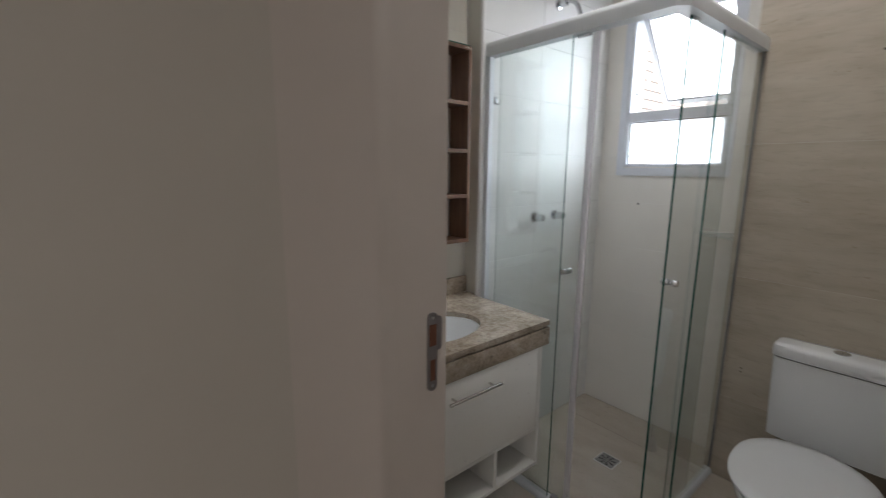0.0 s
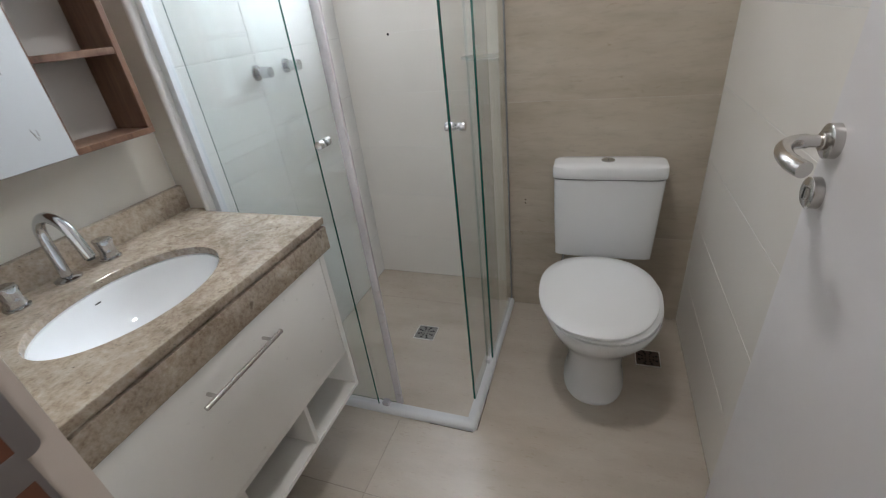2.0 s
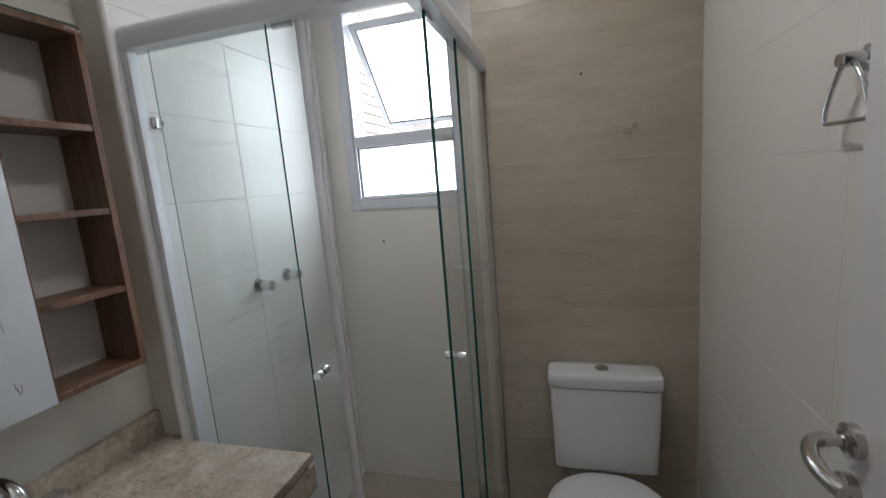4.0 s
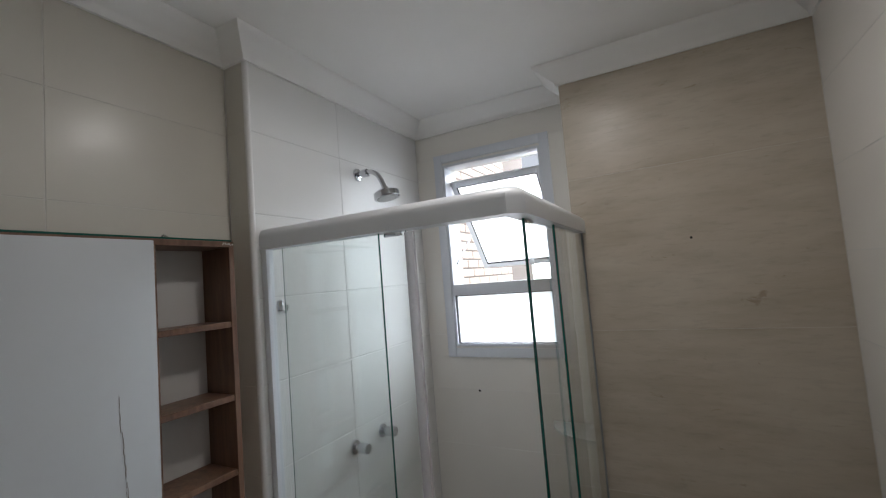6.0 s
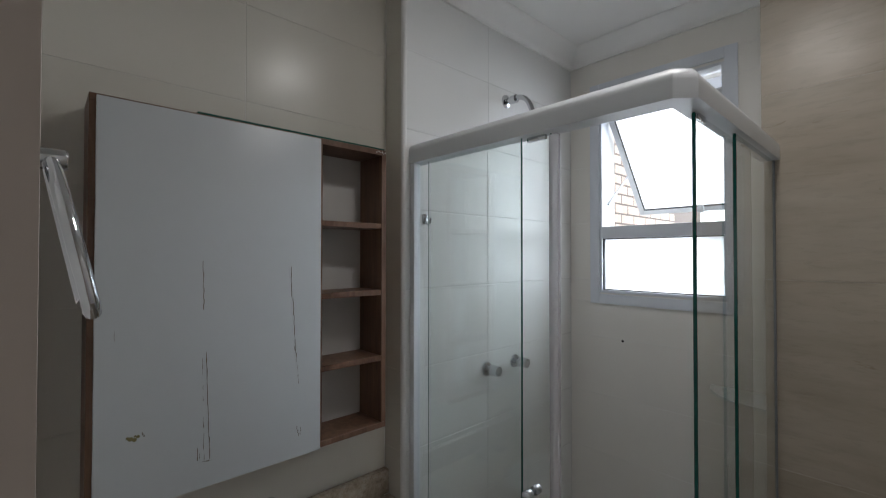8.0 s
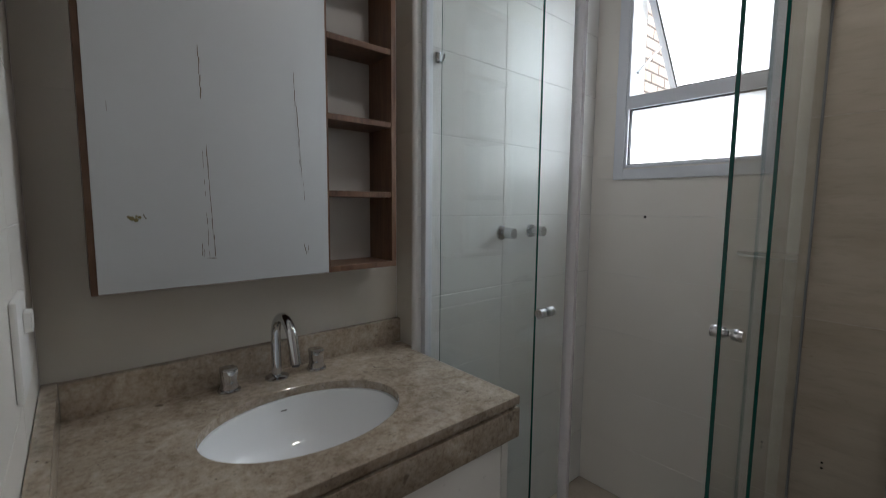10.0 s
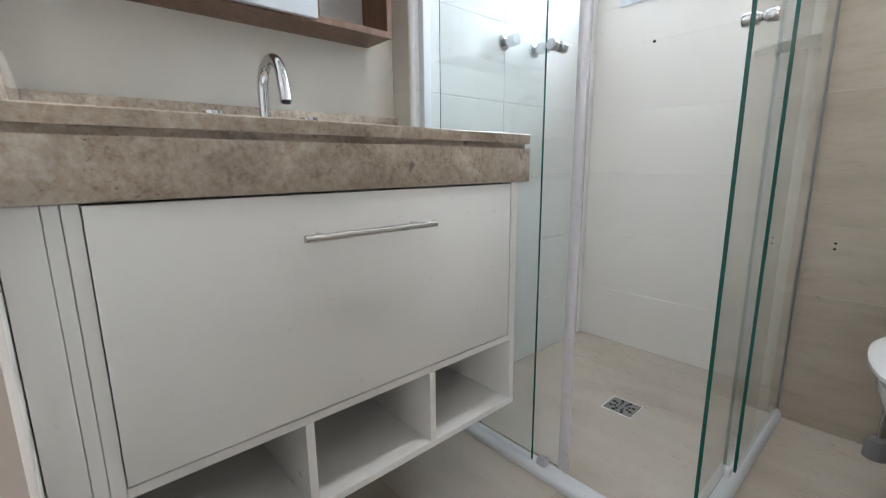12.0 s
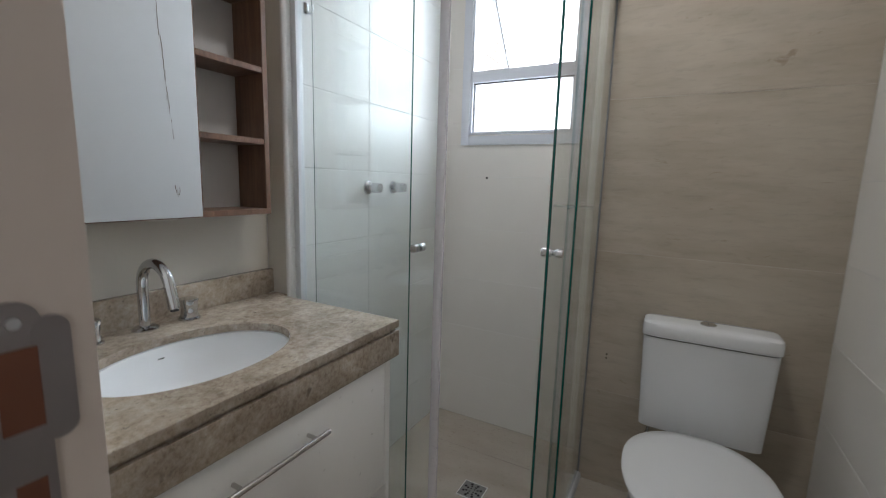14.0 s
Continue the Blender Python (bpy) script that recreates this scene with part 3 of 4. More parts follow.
part("top_rail", mitred_rail(-0.027, 0.03, TZ0, TZ1, 0.03, 0.035), WHITEALU, enclosure, "white rounded aluminium top rail")
part("bottom_rail", mitred_rail(-0.025, 0.014, 0.0, 0.028, 0.020, 0.012), WHITEALU, enclosure, "white bottom rail on the floor")
part("wall_profile", bm_box(RX - 0.022, RX + 0.010, SHY - 0.024, SHY - 0.0005, 0.030, TZ0, 0.003), WHITEALU, enclosure)
part("wall_profile", bm_box(EX - 0.011, EX - 0.0005, RY - 0.015, RY - 0.001, 0.030, TZ0, 0.002), DARKALU, enclosure, "thin dark grey wall profile")
p = part("fixed_pane", bm_box(RX - 0.010, RX - 0.002, 1.100, SHY - 0.010, 0.026, TZ0 + 0.01, 0.0006, 1), GLASS, enclosure, smooth=False)
edged(p, 0, GLASSEDGE)
p = part("fixed_pane", bm_box(1.640, EX - 0.010, RY - 0.012, RY - 0.004, 0.026, TZ0 + 0.01, 0.0006, 1), GLASS, enclosure, smooth=False)
edged(p, 1, GLASSEDGE)


def knob(at, axis, pane):
    a = Vector(axis)
    c = Vector(at)
    for s in (1, -1):
        k = part("knob", bm_lathe([(0.008, 0.0), (0.008, 0.003), (0.0115, 0.004), (0.0125, 0.006), (0.0125, 0.023), (0.0115, 0.025), (0, 0.0255)], c + a * s * 0.005, a * s, 28), FROSTCHROME, pane, "satin chrome cylinder knob")


d1 = part("sliding_pane", bm_box(RX + 0.006, RX + 0.014, 1.022, 1.482, 0.040, TZ0 + 0.006, 0.0006, 1), GLASS, enclosure, smooth=False)
edged(d1, 0, GLASSEDGE)
part("seal_strip", bm_box(RX + 0.0035, RX + 0.0165, 0.998, 1.025, 0.040, TZ0 - 0.004, 0.003), SEALPVC, d1, "grey plastic magnetic seal strip")
knob((RX + 0.010, 1.080, 1.098), (1, 0, 0), d1)
d2 = part("sliding_pane", bm_box(1.388, 1.84, RY + 0.004, RY + 0.012, 0.040, TZ0 + 0.006, 0.0006, 1), GLASS, enclosure, smooth=False)
edged(d2, 1, GLASSEDGE)
knob((1.44, RY + 0.008, 1.102), (0, 1, 0), d2)
part("pane_guide", bm_box(RX - 0.012, RX + 0.018, 1.056, 1.082, 0.0275, 0.046, 0.002), SEALPVC, enclosure, "small clear guide block on the rail")
part("pane_guide", bm_box(1.600, 1.624, RY - 0.006, RY + 0.016, 0.0275, 0.050, 0.003), WHITEALU, enclosure)
for x0, x1 in ((1.40, 1.45), (1.75, 1.80)):
    part("roller_hanger", bm_box(x0, x1, RY + 0.001, RY + 0.015, TZ0 - 0.012, TZ0 + 0.01, 0.002), CHROME, enclosure)
for y0, y1 in ((1.035, 1.090),):
    part("roller_hanger", bm_box(RX + 0.003, RX + 0.017, y0, y1, TZ0 - 0.012, TZ0 + 0.01, 0.002), CHROME, enclosure)


# ---- shower fittings ----
def tap(x, z):
    t = thing("shower_tap", (x, SHY, z), "chrome shower tap with cylinder handle on white tiles", "shower tap", "taps on the shower wall")
    part("flange", bm_lathe([(0, 0.010), (0.014, 0.010), (0.026, 0.006), (0.028, 0.0)], (x, SHY - 0.0003, z), (0, -1, 0), 36), CHROME, t)
    part("neck", bm_lathe([(0.0125, 0.006), (0.0125, 0.030), (0, 0.030)], (x, SHY, z), (0, -1, 0), 28), CHROME, t)
    part("handle", bm_lathe([(0.012, 0.026), (0.0185, 0.027), (0.020, 0.030), (0.0205, 0.060), (0.0185, 0.064), (0, 0.0645)], (x, SHY, z), (0, -1, 0), 36), FROSTCHROME, t)


tap(1.668, 1.260)
tap(1.846, 1.262)

shower = thing("wall_shower_fitting", (1.785, SHY, 2.35), "chrome shower head on a bent wall arm", "shower head")
part("flange", bm_lathe([(0, 0.008), (0.018, 0.008), (0.027, 0.004), (0.028, 0.0)], (1.785, SHY - 0.0003, 2.35), (0, -1, 0), 36), CHROME, shower)
arm = [(1.785, SHY - 0.002, 2.35), (1.785, SHY - 0.045, 2.353)]
for k in range(0, 6):
    a = radians(14 * k)
    arm.append((1.785, SHY - 0.055 - 0.07 * math.sin(a), 2.353 - 0.07 * (1 - math.cos(a))))
arm.append((1.785, SHY - 0.138, 2.268))
part("arm", bm_tube(arm, 0.0105, 18), CHROME, shower)
part("shower_valve_ring", bm_lathe([(0.0, 0.0), (0.017, 0.0), (0.017, 0.022), (0, 0.022)], (1.785, SHY - 0.032, 2.350), (0, -0.999, 0.03), 28), CHROME, shower)
HEADAX = Vector((0, -0.18, -0.98)).normalized()
HEADAT = Vector((1.785, SHY - 0.138, 2.272))
hd = part("head", bm_lathe([(0, 0), (0.014, 0.0), (0.016, 0.014), (0.047, 0.018), (0.053, 0.022), (0.054, 0.044), (0.050, 0.047), (0, 0.047)], HEADAT, HEADAX, 44), CHROME, shower)
part("face", bm_lathe([(0.044, 0.0), (0.044, 0.0016), (0, 0.0016)], HEADAT + HEADAX * 0.0465, HEADAX, 40), SWITCHPLASTIC, hd, "grey nozzle face")
bmn = bmesh.new()
q = Vector((0, 0, 1)).rotation_difference(HEADAX)
for rr, cnt in ((0.012, 6), (0.024, 12), (0.036, 18)):
    for k in range(cnt):
        a = 2 * math.pi * k / cnt
        bm_lathe([(0.0022, 0.0), (0.0015, 0.0022), (0, 0.0022)], HEADAT + HEADAX * 0.048 + q @ Vector((rr * math.cos(a), rr * math.sin(a), 0)), HEADAX, 6, bm=bmn)
tagged(part("nozzles", bmn, RUBBER, hd), kind="stuff")

hook = thing("robe_hook", (1.340, SHY, 1.83), "small chrome double hook on the shower tiles", "hook")
part("plate", bm_box(1.330, 1.350, SHY - 0.006, SHY - 0.0003, 1.815, 1.85, 0.003), CHROME, hook)
part("prong", bm_tube([(1.340, SHY - 0.004, 1.822), (1.340, SHY - 0.022, 1.812), (1.340, SHY - 0.036, 1.818), (1.340, SHY - 0.040, 1.835)], 0.0035, 10), CHROME, hook)

shelf = thing("corner_shelf", (SX, STEPY, 1.19), "clear glass corner shelf in the shower", "shelf")
ring = [(0.0, 0.0)] + [(0.205 * math.cos(radians(a)), 0.205 * math.sin(radians(a))) for a in range(0, 91, 6)]
bm = bm_prism(ring, lambda a, b, t: (SX - 0.0006 - a * 0.93, STEPY + 0.0006 + b, 1.196 + t), 0.008)
g = part("glass_plate", bm, SHELFGLASS, shelf, smooth=False)
edged(g, 2, SHELFEDGE)
for x, y in ((SX - 0.13, STEPY + 0.008), (SX - 0.008, STEPY + 0.14)):
    part("bracket", bm_box(x - 0.0075, x + 0.0075, y - 0.0075, y + 0.0075, 1.184, 1.1958, 0.003), CHROME, shelf)


def drain(x0, y0, x1, y1, z, colour, label):
    d = thing("floor_drain", ((x0 + x1) / 2, (y0 + y1) / 2, z), label, "floor drain")
    part("frame", ring_flat(x0, x1, y0, y1, z - 0.002, z + 0.0025, 0.0035), SWITCHPLASTIC, d)
    plate = part("grate", bm_box(x0 + 0.004, x1 - 0.004, y0 + 0.004, y1 - 0.004, z - 0.002, z + 0.0015), colour, d)
    b = bmesh.new()
    cx, cy = (x0 + x1) / 2, (y0 + y1) / 2
    for rr, cnt, sz in ((0.012, 4, 0.0035), (0.024, 8, 0.0048), (0.037, 8, 0.0058)):
        for k in range(cnt):
            a = 2 * math.pi * (k + 0.5) / cnt
            bm_lathe([(sz, 0.0), (sz, 0.0006), (0, 0.0006)], (cx + rr * math.cos(a), cy + rr * math.sin(a), z + 0.0015), (0, 0, 1), 10, bm=b)
    tagged(part("grate_holes", b, DARKHOLE, plate), kind="stuff")


def ring_flat(x0, x1, y0, y1, z0, z1, w):
    b = bm_box(x0, x0 + w, y0, y1, z0, z1, 0.001, 1)
    bm_box(x1 - w, x1, y0, y1, z0, z1, 0.001, 1, bm=b)
    bm_box(x0 + w, x1 - w, y0, y0 + w, z0, z1, 0.001, 1, bm=b)
    bm_box(x0 + w, x1 - w, y1 - w, y1, z0, z1, 0.001, 1, bm=b)
    return b


drain(1.718, 1.022, 1.818, 1.127, 0.002, smooth_white("dull_grey_grate", (0.30, 0.29, 0.28), 0.35, dirt=0.4), "square grey floor drain set in the shower floor")
drain(1.754, 0.014, 1.852, 0.114, 0.002, smooth_white("rusty_brown_grate", (0.10, 0.065, 0.05), 0.4, dirt=0.4), "square brown floor drain beside the toilet")


# ---- vanity ----
CX0, CX1, CY0, CTOP = 0.3465, 1.226, 1.092, 0.90
BCX, BCY, BRX, BRY = 0.790, 1.333, 0.219, 0.156
counter = thing("granite_countertop", (0.79, 1.4, 0.8), "beige speckled granite countertop with apron, upstands and undermount bowl cut-out", "countertop")


def slab_with_hole(x0, x1, y0, y1, z0, z1, cx, cy, rx, ry, n=64):
    out = bmesh.new()
    inner, outer = [], []
    for k in range(n):
        a = 2 * math.pi * (k + 0.5) / n
        c, s = math.cos(a), math.sin(a)
        inner.append((cx + rx * c, cy + ry * s))
        tx = ((x1 if c > 0 else x0) - cx) / c if abs(c) > 1e-9 else 1e9
        ty = ((y1 if s > 0 else y0) - cy) / s if abs(s) > 1e-9 else 1e9
        t = min(tx, ty)
        outer.append((cx + t * c, cy + t * s))
    for px, py in ((x0, y0), (x1, y0), (x1, y1), (x0, y1)):
        k = min(range(n), key=lambda i: (outer[i][0] - px) ** 2 + (outer[i][1] - py) ** 2)
        outer[k] = (px, py)
    e = 0.0015
    rings = []
    for pts, z, grow in ((inner, z0, 0), (inner, z1 - e, 0), (inner, z1, e), (outer, z1, -e), (outer, z1 - e, 0), (outer, z0, 0)):
        row = []
        for x, y in pts:
            if pts is inner:
                x, y = x + (x - cx) / rx * grow, y + (y - cy) / ry * grow
            elif grow:
                x, y = min(max(x, x0 + e), x1 - e), min(max(y, y0 + e), y1 - e)
            row.append(out.verts.new((x, y, z)))
        rings.append(row)
    rings.append(rings[0])
    for a, b in zip(rings, rings[1:]):
        for k in range(n):
            out.faces.new((a[k], a[(k + 1) % n], b[(k + 1) % n], b[k]))
    bmesh.ops.recalc_face_normals(out, faces=out.faces)
    return out


part("slab", slab_with_hole(CX0, CX1, CY0, NY - 0.001, CTOP - 0.021, CTOP, BCX, BCY, BRX, BRY), GRANITE, counter)
part("groove_strip", bm_box(CX0 + 0.001, CX1 - 0.006, CY0 + 0.010, CY0 + 0.030, CTOP - 0.032, CTOP - 0.021), GRANITE, counter)
bm = bm_box(CX0, CX1 + 0.002, CY0, CY0 + 0.02, 0.794, CTOP - 0.032, 0.0015)
bm_box(CX1 - 0.018, CX1 + 0.002, CY0 + 0.02, NY - 0.02, 0.794, CTOP - 0.032, bm=bm)
part("apron", bm, GRANITE, counter)
part("backsplash", bm_box(CX0 + 0.028, PX - 0.001, NY - 0.025, NY - 0.0005, CTOP, 0.980, 0.0015), GRANITE, counter)
part("side_splash", bm_box(CX0, CX0 + 0.0275, CY0 + 0.002, NY - 0.0005, CTOP, 0.982, 0.0015), GRANITE, counter)
part("filler_strip", bm_box(CX1 + 0.001, PX - 0.001, CY0 + 0.47, NY - 0.026, CTOP - 0.02, CTOP - 0.001), GRANITE, counter)

basin = thing("sink_basin", (BCX, BCY, 0.73), "oval white porcelain undermount basin in the granite", "sink")
prof = [(1.045, -0.0212), (0.985, -0.024), (0.96, -0.05), (0.88, -0.095), (0.70, -0.130), (0.42, -0.148), (0.10, -0.153), (0.10, -0.165)]
rows = []
for f, dz in prof:
    rows.append([Vector((BCX + BRX * f * math.cos(2 * math.pi * k / 56), BCY + BRY * f * math.sin(2 * math.pi * k / 56), CTOP + dz)) for k in range(56)])
for f, dz in ((0.45, -0.165), (0.78, -0.145), (0.98, -0.10), (1.045, -0.034)):
    rows.append([Vector((BCX + BRX * f * math.cos(2 * math.pi * k / 56), BCY + BRY * f * math.sin(2 * math.pi * k / 56), CTOP + dz)) for k in range(56)])
bo = bmesh.new()
rr = [[bo.verts.new(p) for p in r] for r in rows]
for a, b in zip(rr, rr[1:] + rr[:1]):
    for k in range(56):
        bo.faces.new((a[k], a[(k + 1) % 56], b[(k + 1) % 56], b[k]))
bmesh.ops.recalc_face_normals(bo, faces=bo.faces)
bowl = part("bowl", bo, PORCELAIN, basin)
part("overflow_mark", bm_box(BCX - 0.007, BCX + 0.007, BCY + BRY * 0.945, BCY + BRY * 0.955 + 0.001, CTOP - 0.051, CTOP - 0.049), RUBBER, bowl)
part("waste", bm_lathe([(0, 0.004), (0.016, 0.004), (0.0215, 0.001), (0.022, 0)], (BCX, BCY, CTOP - 0.1545), (0, 0, 1), 28), CHROME, basin)

FX, FY = 0.809, 1.58
faucet = thing("faucet", (FX, FY, CTOP), "chrome gooseneck basin faucet on the granite", "faucet")
part("base", bm_lathe([(0.030, 0.0), (0.030, 0.003), (0.024, 0.007), (0.014, 0.010), (0, 0.010)], (FX, FY, CTOP + 0.0002), (0, 0, 1), 36), CHROME, faucet)
sp = [(FX, FY, CTOP + 0.004), (FX, FY, CTOP + 0.05), (FX, FY, CTOP + 0.108)]
for k in range(1, 13):
    a = radians(14.2 * k)
    sp.append((FX, FY - 0.061 * (1 - math.cos(a)), CTOP + 0.114 + 0.061 * math.sin(a)))
sp += [(FX, FY - 0.128, CTOP + 0.10), (FX, FY - 0.134, CTOP + 0.075)]
part("spout", bm_tube(sp, 0.0128, 20), CHROME, faucet)
part("aerator", bm_tube([(FX, FY - 0.134, CTOP + 0.076), (FX, FY - 0.1345, CTOP + 0.070)], 0.0092, 18), RUBBER, faucet)


def tap_handle(x):
    t = thing("basin_tap", (x, 1.572, CTOP), "chrome basin tap with notched cylinder handle", "tap", "basin taps")
    part("flange", bm_lathe([(0.0265, 0.0), (0.0265, 0.003), (0.022, 0.006), (0, 0.006)], (x, 1.572, CTOP + 0.0002), (0, 0, 1), 32), CHROME, t)
    b = bmesh.new()
    rows = []
    for f, h in ((0.90, 0.006), (0.98, 0.010), (0.88, 0.024), (0.93, 0.040), (1.04, 0.053), (1.0, 0.057)):
        ring = []
        for k in range(40):
            a = 2 * math.pi * k / 40
            rr = 0.0235 * f
            if abs(math.cos(a)) > 0.80 and h > 0.01:
                rr *= 0.86
            ring.append(Vector((x + rr * math.cos(a), 1.572 + rr * math.sin(a), CTOP + h)))
        rows.append(ring)
    part("handle", bm_loft(rows, b), CHROME, t)


tap_handle(0.689)
tap_handle(0.917)

vanity = thing("vanity_cabinet", (0.79, 1.37, 0.243), "white laminate wall-hung vanity with one deep drawer over three open niches", "cabinet")
VY0, VY1, VZ0, VZ1 = 1.100, NY - 0.002, 0.241, 0.79
for x0, x1 in ((0.3465, 0.3850), (0.3857, 0.4012)):
    part("filler", bm_box(x0, x1, VY0 + 0.001, VY0 + 0.02, VZ0, 0.7935, 0.0008, 1), LAMINATE, vanity)
part("side_panel", bm_box(0.4019, 0.4185, VY0, VY1, VZ0 + 0.0155, 0.7935, 0.0008, 1), LAMINATE, vanity)
part("side_panel", bm_box(1.1805, 1.196, VY0, VY1, VZ0 + 0.0155, 0.7935, 0.0008, 1), LAMINATE, vanity)
part("bottom_panel", bm_box(0.4022, 1.196, VY0 - 0.001, VY1, VZ0, VZ0 + 0.015, 0.0008, 1), LAMINATE, vanity)
part("shelf", bm_box(0.418, 1.180, VY0, VY1, 0.413, 0.428, 0.0008, 1), LAMINATE, vanity)
part("back_panel", bm_box(0.418, 1.180, VY1 - 0.008, VY1 - 0.001, 0.257, 0.4125), LAMINATE, vanity)
for x in (0.664, 0.932):
    part("divider", bm_box(x - 0.0075, x + 0.0075, VY0, VY1 - 0.0085, 0.2565, 0.4125, 0.0006, 1), LAMINATE, vanity)
dr = part("drawer", bm_box(0.4197, 1.1665, VY0 - 0.003, VY0 + 0.015, 0.4320, 0.7905, 0.001), LAMINATE, vanity, "white laminate drawer front")
part("inner_strip", bm_box(1.1705, 1.1797, VY0 - 0.002, VY0 + 0.02, 0.4285, 0.7935), LAMINATE, vanity)
part("box", bm_box(0.421, 1.167, VY0 + 0.025, VY1 - 0.02, 0.430, 0.72), LAMINATE, vanity)
part("handle", bm_tube([(0.664, VY0 - 0.033, 0.727), (0.917, VY0 - 0.033, 0.727)], 0.006, 16), STEEL, dr, "brushed steel bar handle")
for x in (0.698, 0.882):
    part("handle_post", bm_tube([(x, VY0 - 0.003, 0.727), (x, VY0 - 0.032, 0.727)], 0.0045, 12), STEEL, dr)

# ---- wall cabinet ----
BACKBOARD = smooth_white("pale_grey_board", (0.55, 0.535, 0.515), 0.4)
UX0, UX1, UY0, UY1, UZ0, UZ1 = 0.437, 1.155, 1.520, NY - 0.0005, 1.179, 2.034
upper = thing("wall_cabinet", (0.79, 1.6, UZ0), "walnut-laminate wall cabinet with a scuffed white door and open side shelves", "cabinet")
B = 0.016
part("side_panel", bm_box(UX0, UX0 + B, UY0, UY1, UZ0 + B, UZ1 - B, 0.0008, 1), WOOD, upper)
part("side_panel", bm_box(UX1 - B, UX1, UY0, UY1, UZ0 + B, UZ1 - B, 0.0008, 1), WOOD, upper)
part("bottom_panel", bm_box(UX0, UX1, UY0, UY1, UZ0, UZ0 + B, 0.0008, 1), WOOD, upper)
part("top_panel", bm_box(UX0, UX1, UY0, UY1, UZ1 - B, UZ1, 0.0008, 1), WOOD, upper)
part("divider", bm_box(0.925, 0.925 + B, UY0 + 0.001, UY1, UZ0 + B, UZ1 - B), WOOD, upper)
part("back_panel", bm_box(UX0 + B, UX1 - B, UY1 - 0.006, UY1 - 0.0005, UZ0 + B, UZ1 - B), BACKBOARD, upper, "pale grey laminate back panel")
for z in (1.400, 1.602, 1.806):
    part("shelf", bm_box(0.9415, UX1 - B - 0.0005, UY0 + 0.002, UY1 - 0.0065, z - B, z, 0.0008, 1), WOOD, upper)
DOORBOARD = smooth_white("scuffed_white_board", (0.51, 0.53, 0.55), 0.33, wave=0.03)
ud = part("door", bm_box(0.448, 0.928, UY0 - 0.016, UY0 - 0.0005, 1.183, 2.027, 0.0012), DOORBOARD, upper, "white door panel with torn glue marks")
SCUFF = smooth_white("torn_glue_mark", (0.16, 0.12, 0.085), 0.8, dirt=0.4)
rng = random.Random(4)


def scratch(x0, z0, x1, z1, w, gaps=0.25):
    b = bmesh.new()
    steps = max(3, int(math.hypot(x1 - x0, z1 - z0) / 0.012))
    yb = UY0 - 0.0162
    for k in range(steps):
        if rng.random() < gaps:
            continue
        f0, f1 = k / steps, (k + 0.98) / steps
        j = rng.uniform(-0.0008, 0.0008)
        ww = w * rng.uniform(0.4, 1.1)
        bm_box(x0 + (x1 - x0) * f0 + j, x0 + (x1 - x0) * f0 + j + ww, yb - 0.0003, yb, min(z0 + (z1 - z0) * f0, z0 + (z1 - z0) * f1), max(z0 + (z1 - z0) * f0, z0 + (z1 - z0) * f1), bm=b)
    if b.verts:
        tagged(part("glue_mark", b, SCUFF, ud, smooth=False), kind="stuff")
    else:
        b.free()


scratch(0.639, 1.695, 0.641, 1.585, 0.0020, 0.06)
scratch(0.647, 1.488, 0.655, 1.245, 0.0019, 0.03)
scratch(0.640, 1.475, 0.644, 1.245, 0.0013, 0.3)
scratch(0.640, 1.243, 0.655, 1.240, 0.010, 0.0)
scratch(0.844, 1.678, 0.846, 1.60, 0.0015, 0.12)
scratch(0.849, 1.60, 0.860, 1.43, 0.0015, 0.06)
scratch(0.852, 1.58, 0.855, 1.46, 0.0010, 0.6)
scratch(0.862, 1.42, 0.866, 1.36, 0.0010, 0.4)
scratch(0.862, 1.262, 0.868, 1.235, 0.0020, 0.0)
scratch(0.872, 1.258, 0.870, 1.238, 0.0012, 0.0)
OLIVE = smooth_white("dried_glue", (0.20, 0.165, 0.06), 0.7, dirt=0.4)
blob = [(0.503, 1.334, 0.006, 0.004), (0.508, 1.331, 0.010, 0.006), (0.515, 1.328, 0.009, 0.008), (0.521, 1.333, 0.007, 0.005), (0.516, 1.335, 0.005, 0.004)]
bm = bmesh.new()
for x, z, w, h in blob:
    bm_lathe([(w / 2, 0.0), (w * 0.42, 0.0008), (0, 0.0010)], (x, UY0 - 0.0158, z), (0, -1, 0), 9, bm=bm)
part("dried_glue", bm, OLIVE, ud, "olive blob of dried glue")
scratch(0.527, 1.340, 0.531, 1.330, 0.0022, 0.0)
scratch(0.630, 1.275, 0.6305, 1.247, 0.0016, 0.1)
scratch(0.634, 1.262, 0.635, 1.245, 0.0012, 0.1)
scratch(0.479, 1.555, 0.480, 1.535, 0.0010, 0.0)

strip = thing("glass_strip", (0.8, 1.56, UZ1), "narrow greenish glass strip lying on the wall cabinet", "glass strip")
part("strip", bm_box(0.63, 1.150, UY0 + 0.002, UY0 + 0.09, UZ1 + 0.0002, UZ1 + 0.005, 0.0005, 1), GLASSEDGE, strip)
clip = thing("plastic_clip", (0.980, 1.56, UZ1), "small clear plastic clip on the wall cabinet", "clip")
part("clip", bm_tube([(0.973, 1.55, UZ1 + 0.0065), (0.973, 1.55, UZ1 + 0.010), (0.980, 1.553, UZ1 + 0.014), (0.989, 1.556, UZ1 + 0.010), (0.991, 1.557, UZ1 + 0.002)], 0.002, 8), CLEARGLASS, clip)

